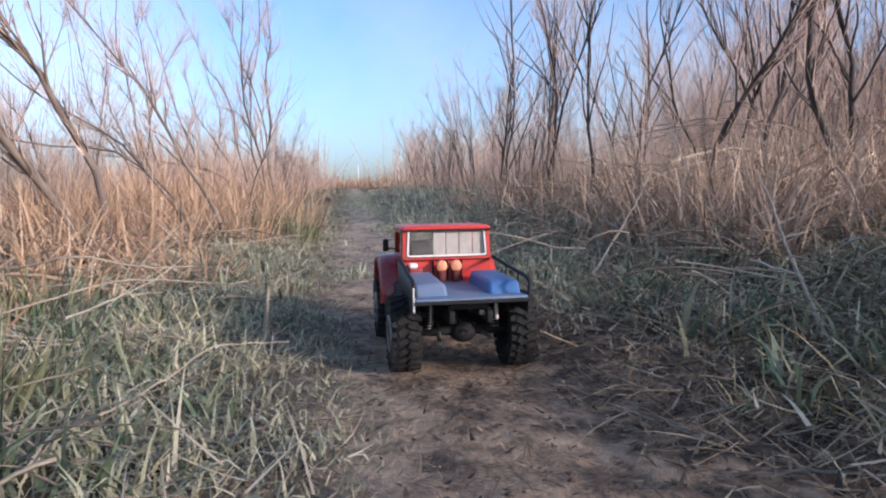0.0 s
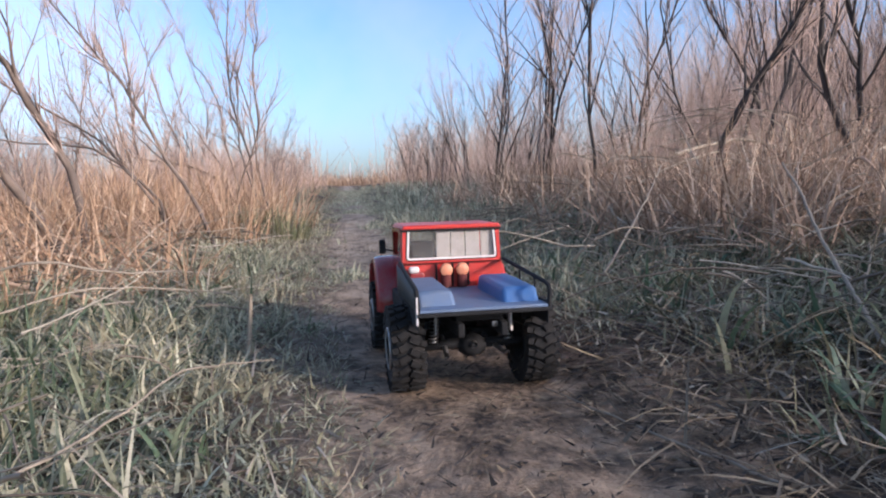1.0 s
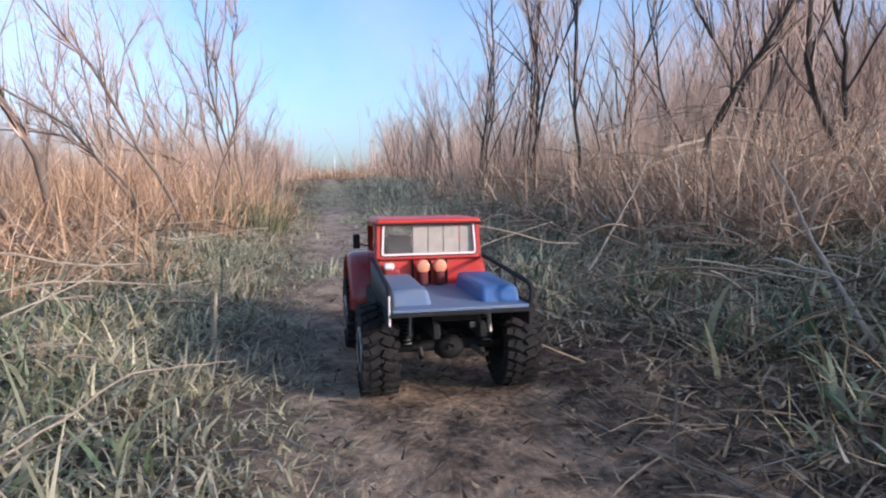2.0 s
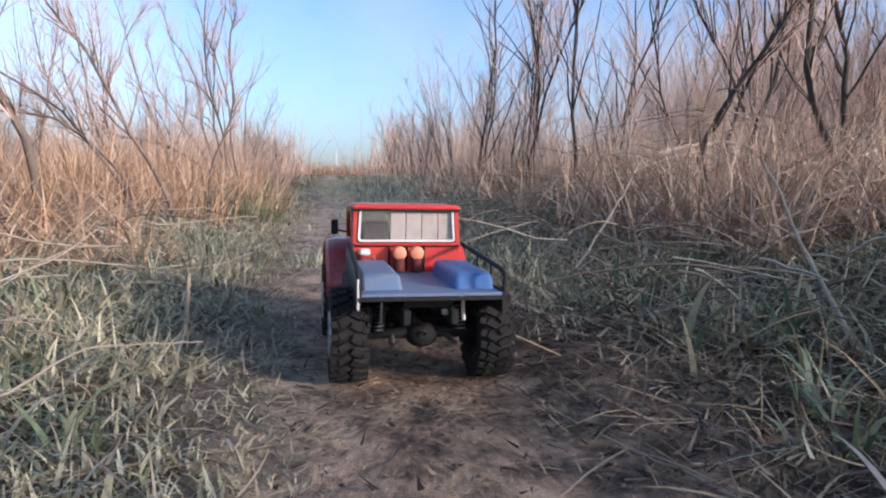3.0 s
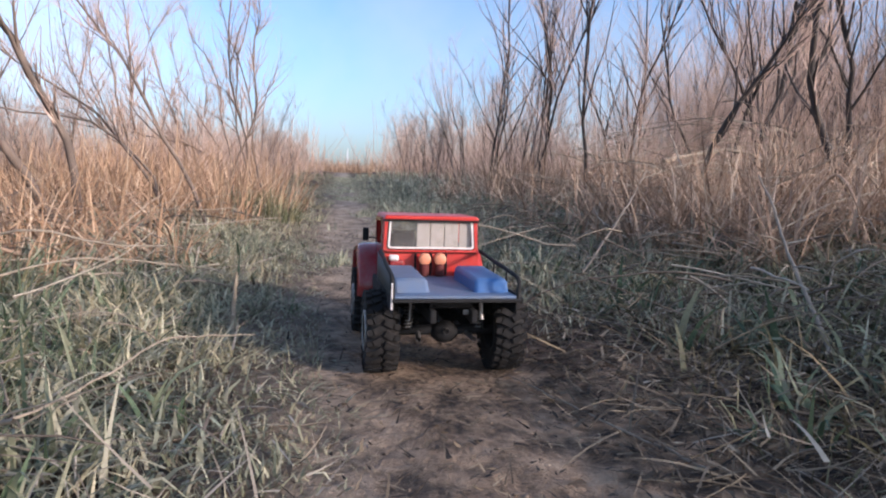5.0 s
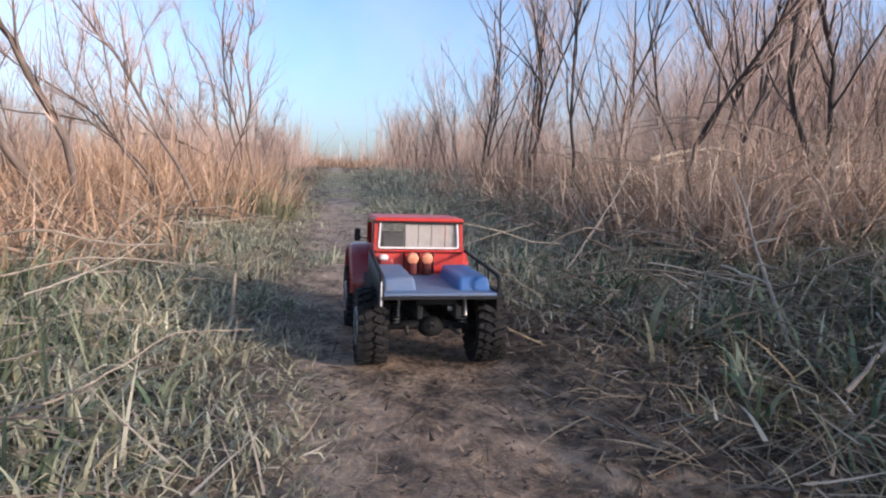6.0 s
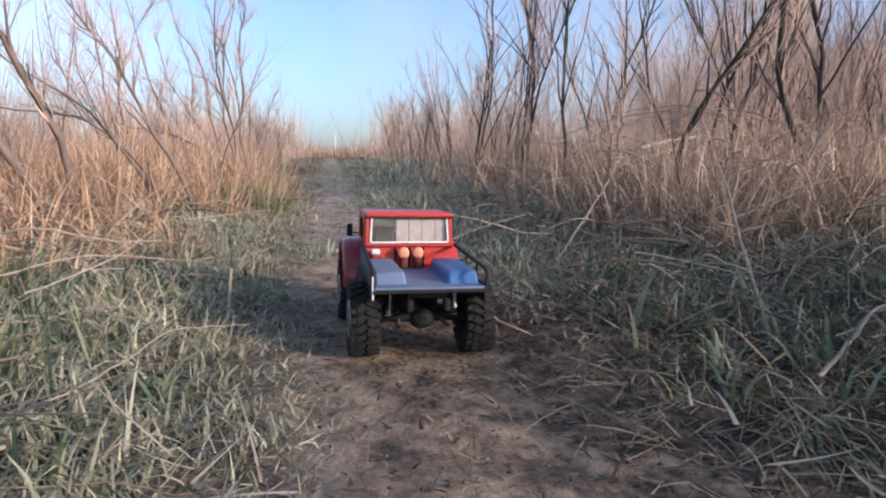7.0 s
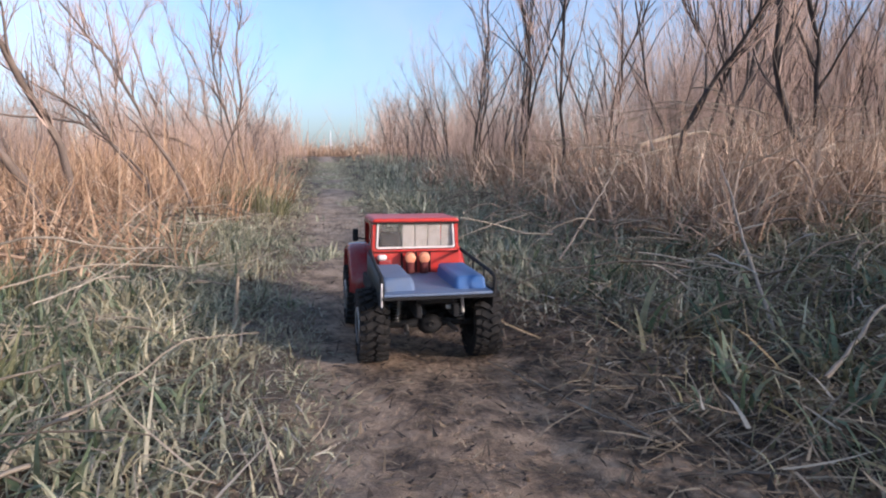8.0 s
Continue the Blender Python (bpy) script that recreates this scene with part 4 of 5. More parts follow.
# ---- single fallen stalks ----
def stalk(points, thick, label="pale dead stalk fallen across the grass", mat=None):
    """One long dead stem with its knots."""
    p = np.array(points, float)
    t = np.linspace(0, len(p) - 1, 22)
    i = np.minimum(t.astype(int), len(p) - 2)
    f = (t - i)[:, None]
    mid = p[i] * (1 - f) + p[i + 1] * f
    mid[1:-1] = (mid[:-2] + 2 * mid[1:-1] + mid[2:]) / 4
    mid[:, 2] += ground_z(mid[:, 0], mid[:, 1])
    mid += rng.normal(0, 0.0007, mid.shape)
    rad = thick * np.linspace(1, 0.55, 22) * (1 + 0.22 * (np.arange(22) % 5 == 2))
    tagged(new("fallen_stalk", tube_mesh("fallen_stalk", mid[None], rad[None], 7, mat or STRAW)), label, "stalk", "fallen stalks")


stalk([(0.62, -0.10, 0.01), (0.82, 0.28, 0.17), (0.95, 0.55, 0.30)], 0.0042, "pale stalk leaning up out of the dark grass")
stalk([(0.85, 0.05, 0.02), (1.15, 0.22, 0.05), (1.6, 0.35, 0.10)], 0.0028)
stalk([(0.20, -0.42, 0.006), (0.15, -0.20, 0.007), (0.10, -0.02, 0.006)], 0.0017, "thin pale stalk lying beside the wheel track")
stalk([(0.30, -0.50, 0.006), (0.29, -0.36, 0.009), (0.27, -0.20, 0.006)], 0.0015, "thin pale stalk lying beside the wheel track")
stalk([(0.50, -0.35, 0.03), (0.72, -0.22, 0.07), (1.0, -0.12, 0.06)], 0.0036)
stalk([(-0.52, -0.36, 0.03), (-0.40, -0.12, 0.09), (-0.30, 0.05, 0.05)], 0.0016, "bleached broken stalk lying on the frosted grass")
stalk([(-0.95, 0.30, 0.06), (-0.70, 0.42, 0.11), (-0.42, 0.62, 0.05)], 0.0026)
stalk([(-0.36, 0.28, 0.0), (-0.355, 0.28, 0.06), (-0.35, 0.27, 0.115)], 0.0055, "short broken stub standing in the grass")
stalk([(-1.3, 0.9, 0.05), (-0.9, 0.75, 0.14), (-0.5, 0.85, 0.05)], 0.0042)
stalk([(1.2, 1.1, 0.05), (1.3, 1.5, 0.25), (1.45, 1.9, 0.42)], 0.0050, "pale stalk leaning up out of the dark grass")
stalk([(0.55, 0.75, 0.04), (0.78, 0.95, 0.20), (0.92, 1.1, 0.30)], 0.0040, "pale stalk leaning up out of the dark grass")
stalk([(1.55, 2.1, 0.28), (2.0, 2.25, 0.36), (2.55, 2.2, 0.22)], 0.011, "pale fallen branch lodged in the reeds on the bank")
stalk([(1.35, 2.6, 0.12), (1.8, 2.45, 0.22), (2.35, 2.5, 0.30)], 0.009, "pale fallen branch lodged in the reeds on the bank")
stalk([(2.4, 1.7, 0.10), (2.7, 1.9, 0.28), (3.1, 2.1, 0.36)], 0.010, "pale fallen branch lodged in the reeds on the bank")
stalk([(1.0, 0.6, 0.12), (1.5, 0.72, 0.18), (2.1, 0.7, 0.16)], 0.0030)


def slumped(n, x0, x1, y0, y1, low, high, label):
    """Long dead stalks bent over in low arcs, each on its own."""
    for _ in range(n):
        x, y, a = rng.uniform(x0, x1), rng.uniform(y0, y1), rng.random() * 6.283
        d, top = rng.uniform(0.16, 0.42), rng.uniform(low, high)
        c, q = d * math.cos(a), d * math.sin(a)
        stalk([(x - c, y - q, 0.01), (x - 0.45 * c, y - 0.45 * q, 0.75 * top), (x, y, top), (x + 0.5 * c, y + 0.45 * q, 0.8 * top), (x + c, y + q, 0.02)],
              rng.uniform(0.0028, 0.0062), label, REED_PINK)


slumped(46, 1.15, 2.7, 0.75, 2.1, 0.06, 0.26, "pinkish-tan dead stalk slumped over the bank")
slumped(22, -2.2, -0.75, 0.5, 1.9, 0.04, 0.16, "tan dead stalk bent over the frosted grass")


# ---- the verges go on beside and behind the walker ----
tufts("grass", 2200, 12, -0.02, -4.0, -4.5, -0.85, 0.05, 0.14, 0.008, GRASS_PALE, "pale frosted grass back along the path", 1.0, 0.05, 0.6, 1.7, 0.3)
tufts("grass", 2000, 12, 0.10, 3.0, -4.5, -0.85, 0.05, 0.15, 0.008, GRASS_SHADED, "dark frosted grass back along the path", 1.0, 0.05, 0.6, 1.7, 0.3)
tufts("grass", 1500, 12, -2.2, -7.0, -4.5, 2.6, 0.06, 0.16, 0.012, GRASS_PALE, "pale rough grass out in the open ground", 1.0, 0.08, 0.6, 1.6, 0.3)
fallen_reeds("fallen_reeds", 5000, -9.0, -3.4, 0.5, 6.0, 0.15, 0.45, 0.011, "orange-tan dry grass out in the open ground")
fallen_reeds("fallen_reeds", 4000, -8.0, -3.0, -6.0, 0.5, 0.12, 0.40, 0.011, "orange-tan dry grass out in the open ground")


# ---- the toy truck ----
RED = worn_mat("red_paint", (0.52, 0.026, 0.017), (0.30, 0.09, 0.06), 0.30, 0.0, 30, 0.05, 0.45)
# red darkened for the truck's shaded left side; the lamp housing shares it
DIM_RED = worn_mat("dim_red_gloss", (0.27, 0.018, 0.020), (0.22, 0.12, 0.10), 0.16, 0.0, 30, 0.05, 0.5)
# blue-grey holds the sky's reflection on the bed in its base colour
SKY_BLUEGREY = worn_mat("sky_tinted_bed", (0.112, 0.160, 0.255), (0.18, 0.18, 0.185), 0.45, 0.0, 35, 0.08, 0.5)
BLUE = worn_mat("blue_plastic", (0.045, 0.125, 0.31), (0.14, 0.17, 0.23), 0.40, 0.0, 35, 0.08, 0.5)
BLACK = worn_mat("black_plastic", (0.006, 0.006, 0.007), (0.050, 0.042, 0.035), 0.8, 0.0, 60, 0.2, 0.2)
RUBBER = worn_mat("dusty_rubber", (0.007, 0.0068, 0.0068), (0.085, 0.066, 0.052), 0.95, 0.0, 70, 0.4, 0.28)
STEEL = worn_mat("dull_steel", (0.45, 0.44, 0.43), (0.20, 0.17, 0.14), 0.40, 0.9, 80, 0.2, 0.8)
ORANGE = worn_mat("orange_plastic", (0.72, 0.26, 0.13), (0.55, 0.32, 0.22), 0.40, 0.0, 60, 0.05, 0.4)
BROWN = worn_mat("brown_red_plastic", (0.10, 0.012, 0.010), (0.12, 0.06, 0.045), 0.7, 0.0, 60, 0.1, 0.5)
SHEET = worn_mat("dark_teal_sheet", (0.022, 0.034, 0.038), (0.12, 0.13, 0.12), 0.5, 0.0, 60, 0.2, 0.4)
PALE = worn_mat("pale_plastic", (0.72, 0.66, 0.63), (0.42, 0.36, 0.31), 0.45, 0.0, 60, 0.05, 0.5)
PANEL = worn_mat("reflection_grey", (0.46, 0.43, 0.41), (0.26, 0.23, 0.20), 0.6, 0.0, 60, 0.05, 0.6)
INSIDE = worn_mat("grey_interior", (0.09, 0.085, 0.08), (0.20, 0.17, 0.14), 0.8, 0.0, 50, 0.1, 0.5)


def pane_mat():
    """Scratched, dusty clear plastic."""
    m, n, l, b = nodes_of("dusty_pane", 0.12)
    b.inputs["Base Color"].default_value = (0.75, 0.72, 0.69, 1)
    clear = n.new("ShaderNodeBsdfTransparent")
    clear.inputs[0].default_value = (0.93, 0.92, 0.90, 1)
    t = noise_of(n, l, 55, 5)
    r = ramp_of(n, [(0.3, (0.02, 0.02, 0.02)), (0.8, (0.09, 0.09, 0.09))])
    l.new(t.outputs[0], r.inputs[0])
    sh = n.new("ShaderNodeMixShader")
    l.new(r.outputs[0], sh.inputs[0])
    l.new(clear.outputs[0], sh.inputs[1])
    l.new(b.outputs[0], sh.inputs[2])
    l.new(sh.outputs[0], n["Material Output"].inputs[0])
    return m


PANE = pane_mat()


def rbox(name, lo, hi, mat, bevel=0.003, seg=2, shift=None):
    """A box with rounded edges between two corners; shift bends its vertices."""
    bm = bmesh.new()
    bmesh.ops.create_cube(bm, size=1)
    for v in bm.verts:
        v.co = Vector([a + (b - a) * (c + 0.5) for a, b, c in zip(lo, hi, v.co)])
    if shift:
        for v in bm.verts:
            v.co = Vector(shift(*v.co))
    cut = bmesh.ops.bevel(bm, geom=list(bm.edges), offset=bevel, segments=seg, affect="EDGES", profile=0.5)
    for f in cut["faces"]:
        f.smooth = True
    return bm_mesh(name, bm, mat)


def rounded(w0, w1, h, r, k=4):
    """Rounded trapezoid round the origin: bottom width w0, top width w1."""
    pts = []
    for cx, cz, a0 in ((w1 / 2 - r, h / 2 - r, 0), (-w1 / 2 + r, h / 2 - r, 90), (-w0 / 2 + r, -h / 2 + r, 180), (w0 / 2 - r, -h / 2 + r, 270)):
        for i in range(k + 1):
            a = radians(a0 + 90 * i / k)
            pts.append((cx + r * math.cos(a), cz + r * math.sin(a)))
    return pts


def ring_panel(name, outer, inner, thick, m, mat):
    """A flat panel with an opening, outlines in its own plane, set by m; inner None: a full panel."""
    bm = bmesh.new()
    loops = []
    for d in (0, thick):
        o = [bm.verts.new(m @ Vector((x, d, z))) for x, z in outer]
        i = [bm.verts.new(m @ Vector((x, d, z))) for x, z in inner] if inner else None
        loops.append((o, i))
    n = len(outer)
    for j in range(n):
        k = (j + 1) % n
        (o0, i0), (o1, i1) = loops
        bm.faces.new((o0[j], o0[k], o1[k], o1[j]))
        if inner:
            bm.faces.new((i0[j], i1[j], i1[k], i0[k]))
            bm.faces.new((o0[j], i0[j], i0[k], o0[k]))
            bm.faces.new((o1[j], o1[k], i1[k], i1[j]))
    if not inner:
        bm.faces.new(loops[0][0])
        bm.faces.new(loops[1][0][::-1])
    return bm_mesh(name, bm, mat)


def lathe(name, profile, mat, steps=28, axis="X"):
    """Turned shape: profile of (along, radius)."""
    p = np.array(profile)
    a = np.arange(steps) * 2 * np.pi / steps
    v = np.stack([np.repeat(p[:, 0:1], steps, 1), p[:, 1:2] * np.cos(a), p[:, 1:2] * np.sin(a)], -1)
    if axis == "Z":
        v = v[..., [1, 2, 0]]
    if axis == "Y":
        v = v[..., [1, 0, 2]]
    k = len(p)
    i, j = np.meshgrid(np.arange(k - 1), np.arange(steps), indexing="ij")
    q = np.stack([i * steps + j, i * steps + (j + 1) % steps, (i + 1) * steps + (j + 1) % steps, (i + 1) * steps + j], -1).reshape(-1, 4)
    return fast_mesh(name, v.reshape(-1, 3), q, mat)


def pipe(name, points, radius, mat, sides=8):
    p = np.array(points, float)
    return tube_mesh(name, p[None], np.full((1, len(p)), radius), sides, mat)


def boxes(name, items, mat):
    """Many small blocks in one mesh: (centre, size, 3x3 turn)."""
    c = np.array([[x, y, z] for x in (-.5, .5) for y in (-.5, .5) for z in (-.5, .5)])
    f = np.array([[0, 1, 3, 2], [4, 6, 7, 5], [0, 4, 5, 1], [2, 3, 7, 6], [0, 2, 6, 4], [1, 5, 7, 3]])
    v = np.concatenate([(c * np.array(s)) @ np.array(r).T + np.array(o) for o, s, r in items])
    q = np.concatenate([f + 8 * i for i in range(len(items))])
    return fast_mesh(name, v, q, mat, False)


def tyre_mesh():
    base = [(-0.017, 0.026), (-0.0205, 0.034), (-0.0215, 0.044), (-0.0195, 0.051), (-0.014, 0.0545), (0.0, 0.0555), (0.014, 0.0545), (0.0195, 0.051), (0.0215, 0.044), (0.0205, 0.034), (0.017, 0.026), (-0.017, 0.026)]
    me = lathe("tyre", base, RUBBER, 40)
    items = []
    for i in range(24):
        for row, (ax, off, skew, sz) in enumerate(((-0.0075, 0.0, 28, (0.013, 0.0085, 0.008)), (0.0075, 0.5, -28, (0.013, 0.0085, 0.008)),
                                                   (-0.0185, 0.25, 12, (0.008, 0.0075, 0.011)), (0.0185, 0.75, -12, (0.008, 0.0075, 0.011)))):
            a = 2 * np.pi * (i + off) / 24
            r = 0.0555 if row < 2 else 0.0525
            turn = Matrix.Rotation(a, 3, "X") @ Matrix.Rotation(radians(skew), 3, "Z")
            items.append(((ax, -r * math.sin(a), r * math.cos(a)), sz, np.array(turn)))
    return me, boxes("tread", items, RUBBER)


def build_truck():
    truck = new("toy_truck")
    tagged(truck, "red radio-controlled toy pickup truck with blue-grey flatbed on the path", "toy truck")
    # wheels
    tyre, tread = tyre_mesh()
    rim = lathe("rim", [(-0.012, 0.004), (-0.012, 0.018), (-0.019, 0.024), (-0.021, 0.0275), (0.021, 0.0275), (0.019, 0.024), (0.006, 0.018), (0.006, 0.004)], BLACK, 24)
    ring = lathe("bead_ring", [(-0.0225, 0.0235), (-0.0235, 0.0265), (-0.0225, 0.029), (-0.0205, 0.029), (-0.0205, 0.0235), (-0.0225, 0.0235)], STEEL, 28)
    for sx in (-1, 1):
        for y in (0.045, 0.345):
            w = new("wheel")
            w.parent = truck
            w.matrix_basis = pose(sx * 0.1025, y, 0.0585, 17 * y * 10 + 5 * sx, 0, 0 if sx < 0 else 180) @ Matrix.Scale(1.135, 4)
            part("tyre", tyre, w, "black chunky rubber tyre, dusty with earth")
            tagged(part("tread", tread, w, "chunky dusty tread blocks"), kind="stuff")
            part("rim", rim, w)
            part("bead_ring", ring, w, "dull grey bead ring")
    # underside
    for sx in (-1, 1):
        part("chassis_rail", rbox("chassis_rail", (sx * 0.032 - 0.005, -0.05, 0.088), (sx * 0.032 + 0.005, 0.40, 0.108), BLACK, 0.002), truck)
        part("link_arm", pipe("link_arm", [(sx * 0.045, 0.0, 0.052), (sx * 0.035, 0.08, 0.058), (sx * 0.03, 0.17, 0.075)], 0.004, STEEL), truck)
        shock = part("shock_absorber", pipe("shock_absorber", [(sx * 0.060, 0.028, 0.066), (sx * 0.055, 0.040, 0.098)], 0.0055, BLACK, 12), truck)
        top = np.array([sx * 0.055, 0.040, 0.098])
        part("damper_rod", pipe("damper_rod", [top + [sx * 0.004, -0.03, -0.016], top + [sx * 0.002, -0.028, 0.026]], 0.0030, PALE if sx > 0 else STEEL, 10), shock, "pale damper rod" if sx > 0 else "dull steel damper rod")
        h = np.linspace(0, 1, 60)
        coil = np.stack([sx * (0.060 - 0.005 * h) + 0.0075 * np.cos(h * 44), 0.028 + 0.012 * h + 0.0075 * np.sin(h * 44), 0.064 + 0.036 * h], -1)
        part("spring", pipe("spring", coil, 0.0011, STEEL, 5), shock)
    part("cross_member", rbox("cross_member", (-0.034, -0.030, 0.108), (0.034, -0.022, 0.117), BLACK, 0.002), truck)
    part("tow_plate", rbox("tow_plate", (0.018, -0.033, 0.098), (0.027, -0.029, 0.106), STEEL, 0.001), truck, "dull grey tow plate")
    # wide black panel added to darken the space under the bed
    part("cross_member", rbox("cross_member", (-0.085, 0.02, 0.112), (0.085, 0.30, 0.124), BLACK, 0.003), truck)
    for y in (0.045, 0.345):
        axle = part("axle", pipe("axle", [(-0.09, y, 0.0585), (-0.03, y, 0.0585), (0.03, y, 0.0585), (0.09, y, 0.0585)], 0.0085, BLACK, 12), truck)
        part("differential", lathe("differential", [(-0.020, 0.001), (-0.018, 0.012), (-0.010, 0.021), (0.0, 0.0235), (0.010, 0.021), (0.018, 0.012), (0.020, 0.001)], BLACK, 18), axle).matrix_basis = pose(0.004, y - 0.002, 0.0555) @ Matrix.Diagonal((1.15, 0.9, 0.78, 1.0))
    part("drive_shaft", pipe("drive_shaft", [(0.003, 0.02, 0.06), (0.0, 0.16, 0.085), (0.003, 0.29, 0.06)], 0.005, STEEL), truck)
    # black fill hides the lit ground and keeps the underside dark
    part("belly_fill", rbox("belly_fill", (-0.062, 0.09, 0.050), (0.062, 0.30, 0.074), BLACK, 0.006), truck)
    part("under_cab_fill", rbox("under_cab_fill", (-0.072, 0.075, 0.090), (0.072, 0.29, 0.118), BLACK, 0.004), truck)
    part("gear_box", rbox("gear_box", (-0.028, 0.10, 0.07), (0.028, 0.19, 0.112), BLACK, 0.004), truck)
    # flatbed
    bed = part("flatbed", rbox("flatbed", (-0.093, -0.064, 0.1285), (0.093, 0.156, 0.133), SKY_BLUEGREY, 0.0008), truck, "flat load bed, its blue-grey tinted by reflected sky")
    for sx, mat, lab in ((-1, SKY_BLUEGREY, "wheel tub, its paler blue-grey from reflected sky"), (1, BLUE, "blue wheel tub")):
        lo, hi = min(sx * 0.034, sx * 0.0905), max(sx * 0.034, sx * 0.0905)
        part("wheel_tub", rbox("wheel_tub", (lo, -0.040, 0.126), (hi, 0.128, 0.156), mat, 0.006, 3,
                               lambda x, y, z: (x + (0.0 if z < 0.14 or abs(x) > 0.08 else sx * 0.004), y + (0.020 if z > 0.14 and y < 0.0 else 0.0), z - (0.003 if z > 0.14 and y < 0.0 else 0.0))), bed, lab)
        # black rail with its post
        p = [(sx * 0.095, -0.062, 0.128), (sx * 0.0965, -0.062, 0.150), (sx * 0.0965, -0.058, 0.158), (sx * 0.096, -0.045, 0.1615), (sx * 0.095, 0.03, 0.167), (sx * 0.091, 0.158, 0.178)]
        part("side_rail", pipe("side_rail", p, 0.0034, BLACK), truck, "black tubular side rail")
        for y, z in ((0.0, 0.164), (0.075, 0.170)):
            part("rail_post", pipe("rail_post", [(sx * 0.0955, y, 0.128), (sx * 0.0945, y, z)], 0.0016, BLACK, 6), truck)
        part("side_panel", rbox("side_panel", (sx * 0.0945 - 0.0012, -0.06, 0.104), (sx * 0.0945 + 0.0012, 0.155, 0.136), BLACK, 0.001), truck)
    # pale strip paints the light caught by the left corner post
    part("lit_post_edge", rbox("lit_post_edge", (-0.0985, -0.0655, 0.112), (-0.0955, -0.0615, 0.152), PALE, 0.001), truck, "pale grey strip for the lit edge of the corner post")
    part("tail_bar", rbox("tail_bar", (-0.097, -0.0685, 0.1235), (0.0985, -0.0645, 0.1285), BLACK, 0.0008), truck, "black bar along the tail")
    # cab
    cab = part("cab_back", ring_panel("cab_back", rounded(0.176, 0.170, 0.106, 0.008), [(x, z + 0.0235) for x, z in rounded(0.157, 0.152, 0.051, 0.005)], 0.004,
                                      pose(0, 0.160, 0.184, -3), RED), truck, "bright red cab back wall")
    part("window_trim", ring_panel("window_trim", [(x, z + 0.0235) for x, z in rounded(0.158, 0.153, 0.052, 0.005)], [(x, z + 0.0235) for x, z in rounded(0.1515, 0.1465, 0.0455, 0.003)], 0.003,
                                   pose(0, 0.1585, 0.184, -3), PALE), cab, "pale window trim")
    part("gasket", ring_panel("gasket", [(x, z + 0.0235) for x, z in rounded(0.162, 0.157, 0.0555, 0.006)], [(x, z + 0.0235) for x, z in rounded(0.158, 0.153, 0.0518, 0.005)], 0.002,
                              pose(0, 0.1592, 0.184, -3), BLACK), cab, "thin black rubber gasket")
    glass = part("rear_window", ring_panel("rear_window", [(x, z + 0.0235) for x, z in rounded(0.152, 0.147, 0.046, 0.003)], None, 0.0008, pose(0, 0.1605, 0.184, -3), PANE), cab, "dusty clear plastic rear window")
    glass.visible_shadow = False
    part("roof", rbox("roof", (-0.088, 0.156, 0.2335), (0.088, 0.292, 0.2410), RED, 0.0025, 3, lambda x, y, z: (x * (1.0 if z < 0.238 else 0.95), y, z + 0.003 * (1 - (x / 0.09) ** 2))), truck, "red roof")
    part("roof_seam", rbox("roof_seam", (-0.0875, 0.1565, 0.2305), (0.0875, 0.291, 0.2338), BLACK, 0.0006), truck)
    for sx in (-1, 1):
        turn = pose(sx * 0.086, 0.225, 0.176, 0, sx * -2.0, 90)
        # the left door has its shade put into the paint
        part("door", ring_panel("door", rounded(0.128, 0.118, 0.118, 0.006), [(x + 0.002, z + 0.031) for x, z in rounded(0.100, 0.084, 0.042, 0.005)], 0.003, turn, DIM_RED if sx < 0 else RED), truck, "red cab door with open window")
        part("door_handle", rbox("door_handle", (sx * 0.0885 - 0.0015, 0.175, 0.172), (sx * 0.0885 + 0.0015, 0.190, 0.175), STEEL, 0.0005), truck)
    part("windscreen_frame", ring_panel("windscreen_frame", rounded(0.172, 0.166, 0.066, 0.006), rounded(0.156, 0.150, 0.050, 0.005), 0.003, pose(0, 0.296, 0.208, 14), RED), truck)
    g2 = part("windscreen", ring_panel("windscreen", rounded(0.156, 0.150, 0.050, 0.005), None, 0.0008, pose(0, 0.297, 0.208, 14), PANE), truck)
    g2.visible_shadow = False
    part("bonnet", rbox("bonnet", (-0.080, 0.290, 0.128), (0.080, 0.425, 0.180), RED, 0.007, 3, lambda x, y, z: (x * (1 - 0.5 * (y - 0.29) * 0.6), y, z - (y - 0.29) * 0.08)), truck, "red bonnet")
    part("dashboard", rbox("dashboard", (-0.080, 0.262, 0.165), (0.080, 0.292, 0.185), INSIDE, 0.004), truck)
    part("cab_floor", rbox("cab_floor", (-0.082, 0.165, 0.120), (0.082, 0.290, 0.127), INSIDE, 0.002), truck)
    for x in (-0.043, 0.040):
        seat = part("seat", rbox("seat", (x - 0.028, 0.185, 0.127), (x + 0.028, 0.235, 0.150), INSIDE, 0.005), truck)
        part("seat_back", rbox("seat_back", (x - 0.026, 0.180, 0.148), (x + 0.026, 0.192, 0.198 if x < 0 else 0.190), INSIDE, 0.005), seat)
    part("window_ledge", rbox("window_ledge", (-0.083, 0.1525, 0.1758), (0.083, 0.1595, 0.1790), RED, 0.0012), cab)
    part("ledge_seam", rbox("ledge_seam", (-0.083, 0.1545, 0.1742), (0.083, 0.1595, 0.1759), BLACK, 0.0005), cab)
    for x in (-0.0290, -0.0008, 0.0270):
        part("slot", rbox("slot", (x - 0.0016, 0.1530, 0.135), (x + 0.0016, 0.1575, 0.1735), BLACK, 0.0005), cab, "dark upright slot")
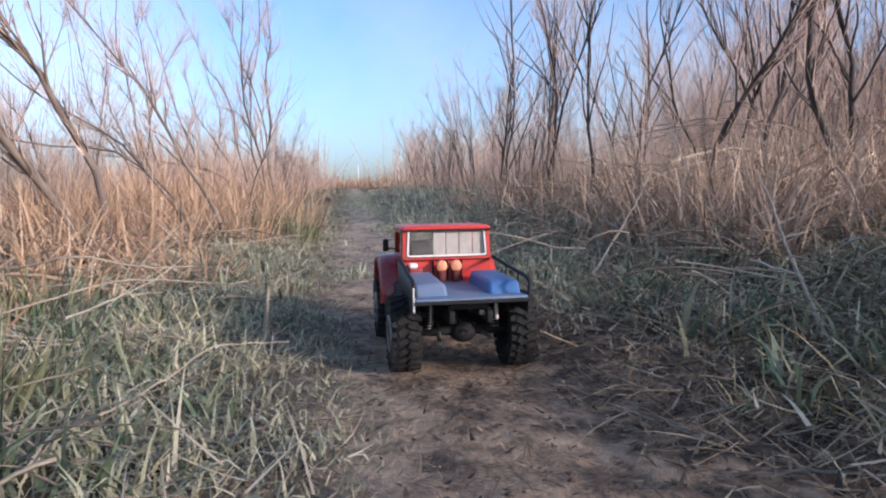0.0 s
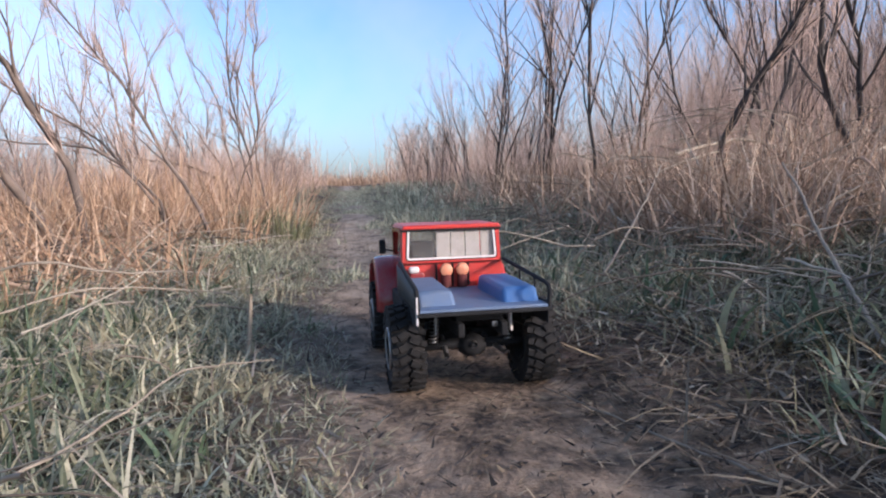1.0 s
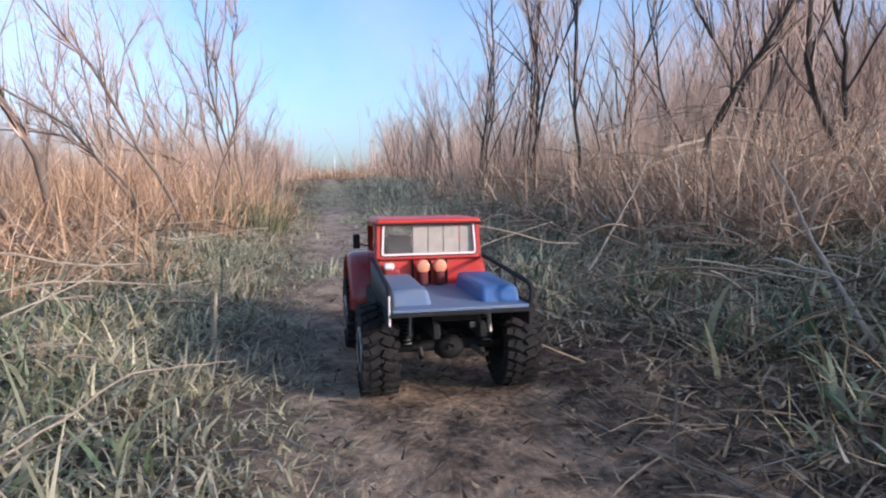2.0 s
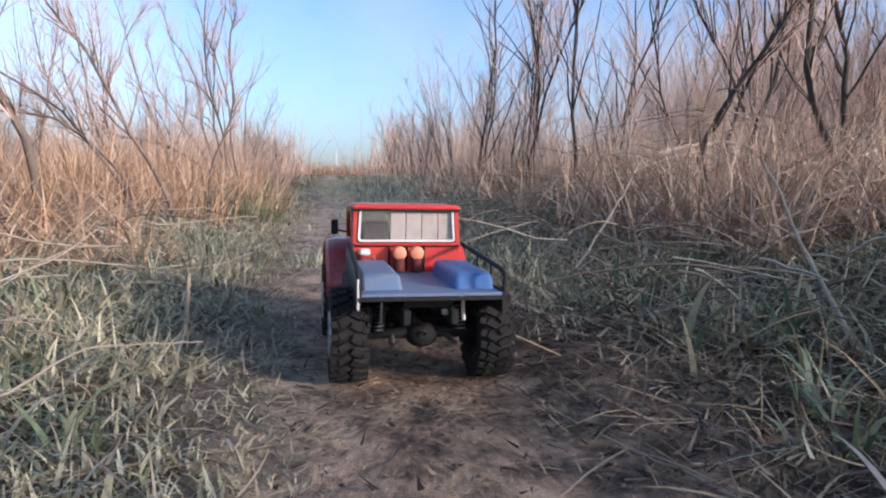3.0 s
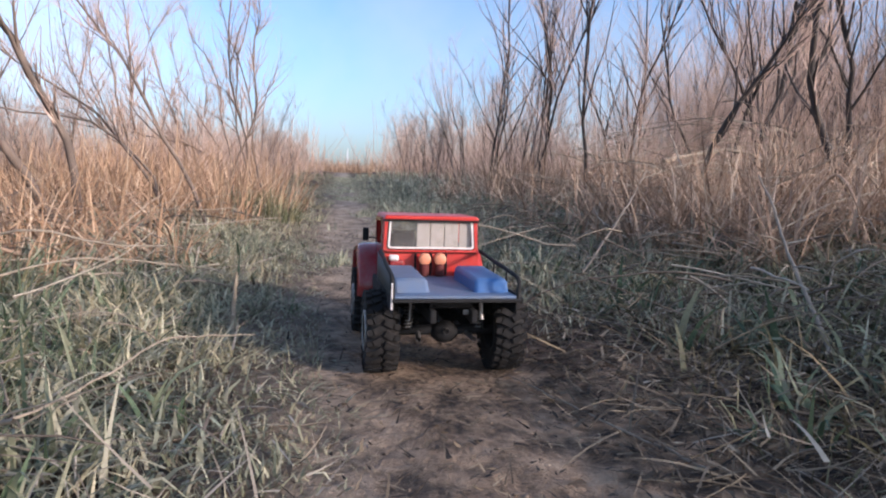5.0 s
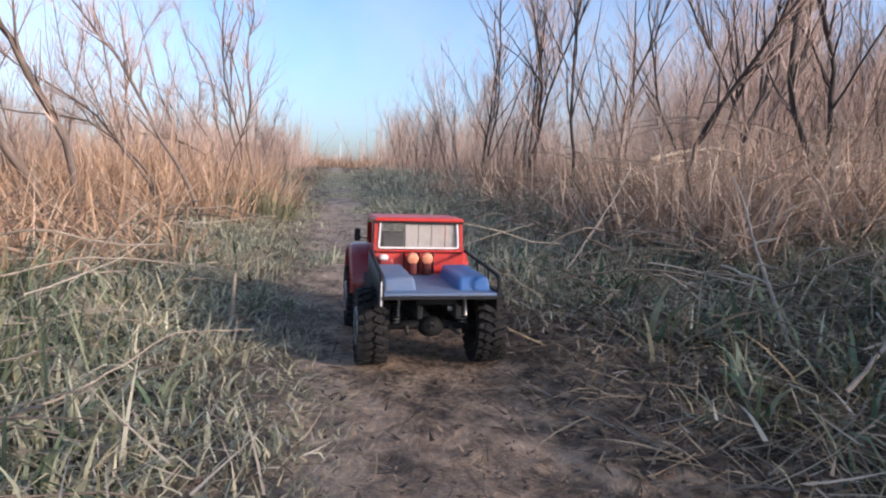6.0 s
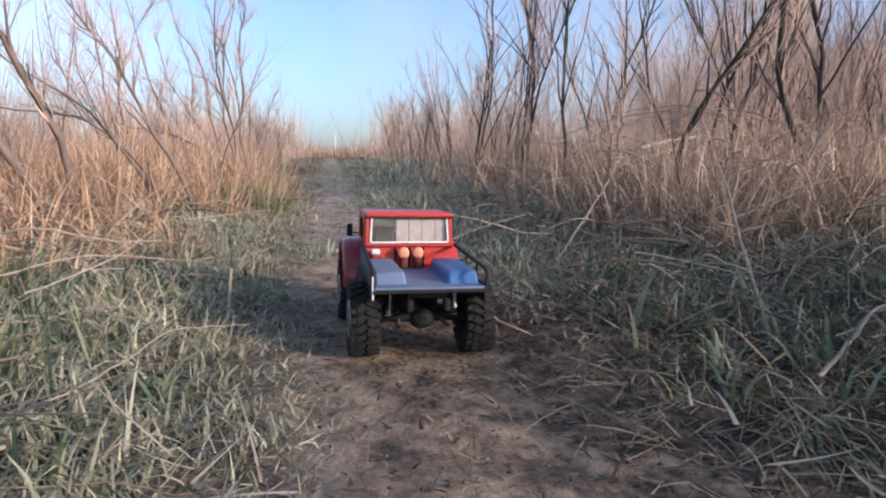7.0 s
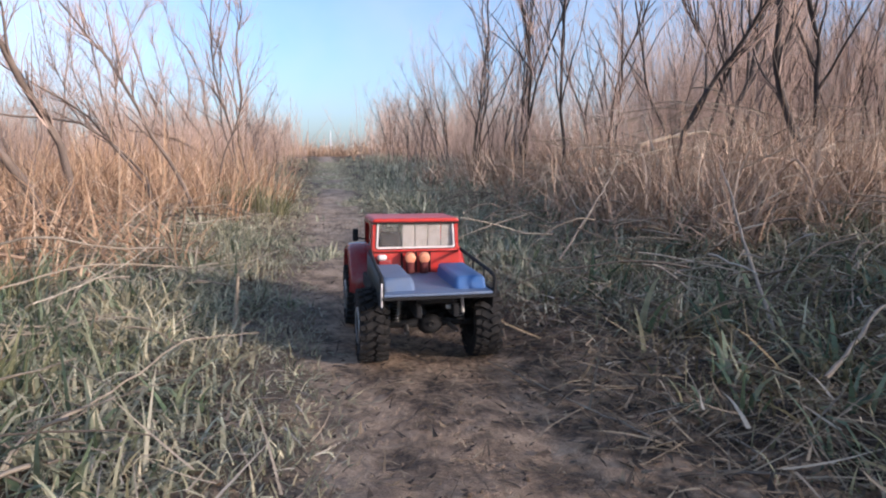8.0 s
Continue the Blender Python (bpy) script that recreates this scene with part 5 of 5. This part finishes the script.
    # black block added where the cab interior is simply unlit
    part("dim_interior", rbox("dim_interior", (-0.072, 0.1685, 0.176), (-0.028, 0.180, 0.214), BLACK, 0.006, 3), truck, "dark block standing in for the unlit cab interior")
    # pale panels added to imitate the sky's reflection in the rear window
    for x0, x1 in ((-0.026, -0.002), (-0.0005, 0.024), (0.0255, 0.051), (0.0525, 0.078)):
        part("reflection_panel", rbox("reflection_panel", (x0, 0.1662, 0.176), (x1, 0.1682, 0.2325), PANEL, 0.0008), truck, "pale panel standing in for sky reflected in the window")
    # dark sheet hung along one side of the bed
    bm = bmesh.new()
    sheet = [[bm.verts.new((-0.0968 + 0.0007 * math.sin(9 * i) - d, -0.055 + 0.021 * i, z)) for z in (0.131, 0.131 + 0.5 * (0.029 + 0.0017 * i), 0.160 + 0.0017 * i)] for d in (0.0, 0.0012) for i in range(11)]
    for side in (0, 11):
        for i in range(10):
            for k in range(2):
                bm.faces.new((sheet[side + i][k], sheet[side + i + 1][k], sheet[side + i + 1][k + 1], sheet[side + i][k + 1]))
    for i in range(10):
        for k in (0, 2):
            bm.faces.new((sheet[i][k], sheet[11 + i][k], sheet[12 + i][k], sheet[i + 1][k]))
    part("side_sheet", bm_mesh("side_sheet", bm, SHEET, True), truck, "dark teal sheet along the bed side")
    # front wings over the front wheels
    for sx in (-1, 1):
        a = np.radians(np.linspace(-8, 188, 19))
        prof = [(1.0, 0.0), (1.0, 0.55), (0.97, 0.85), (0.90, 1.0), (0.88, 0.85), (0.88, 0.0)]
        v = np.stack([np.stack([sx * (0.080 + 0.046 * np.full(19, w)), 0.330 + 0.092 * r * np.cos(a), 0.092 + 0.085 * r * np.sin(a)], -1) for r, w in prof])
        k = len(prof)
        i, j = np.meshgrid(np.arange(k - 1), np.arange(18), indexing="ij")
        q = np.stack([i * 19 + j, i * 19 + j + 1, (i + 1) * 19 + j + 1, (i + 1) * 19 + j], -1).reshape(-1, 4)
        bm = bmesh.new()
        bm.from_mesh(fast_mesh("front_wing", v.reshape(-1, 3), q, DIM_RED))
        # shade on the left wing comes from its darker red
        part("front_wing", bm_mesh("front_wing", bm, DIM_RED if sx < 0 else RED, True), truck, "dusty red front wing")
        part("sill", rbox("sill", (sx * 0.092 - 0.006, 0.085, 0.098), (sx * 0.092 + 0.006, 0.235, 0.126), BLACK, 0.003), truck)
    # mirror and small fittings
    mirror = part("wing_mirror", rbox("wing_mirror", (-0.116, 0.262, 0.186), (-0.104, 0.270, 0.212), BLACK, 0.003, 3), truck, "black wing mirror")
    part("mirror_arm", pipe("mirror_arm", [(-0.087, 0.272, 0.190), (-0.108, 0.268, 0.194)], 0.0015, BLACK, 6), mirror)
    for x in (-0.0145, 0.0135):
        can = part("canister", lathe("canister", [(0.0, 0.001), (0.0, 0.0075), (0.002, 0.0085), (0.022, 0.0085), (0.025, 0.006), (0.025, 0.001)], BROWN, 16, "Z"), truck, "dark brown-red canister")
        can.matrix_basis = pose(x, 0.1455, 0.134)
        cap = part("cap", lathe("cap", [(-0.006, 0.001), (-0.006, 0.0095), (-0.0045, 0.0108), (0.003, 0.0108), (0.005, 0.009), (0.0055, 0.001)], ORANGE, 18, "Y"), can, "bright orange round cap")
        cap.matrix_basis = pose(0, -0.003, 0.031, 8, 0, 0)
    lamp = part("bed_lamp", rbox("bed_lamp", (-0.078, 0.140, 0.150), (-0.052, 0.158, 0.163), DIM_RED, 0.004, 3), truck)
    part("lens", rbox("lens", (-0.079, 0.136, 0.161), (-0.061, 0.150, 0.172), PALE, 0.0045, 3), lamp, "white lamp lens")
    return truck


build_truck()
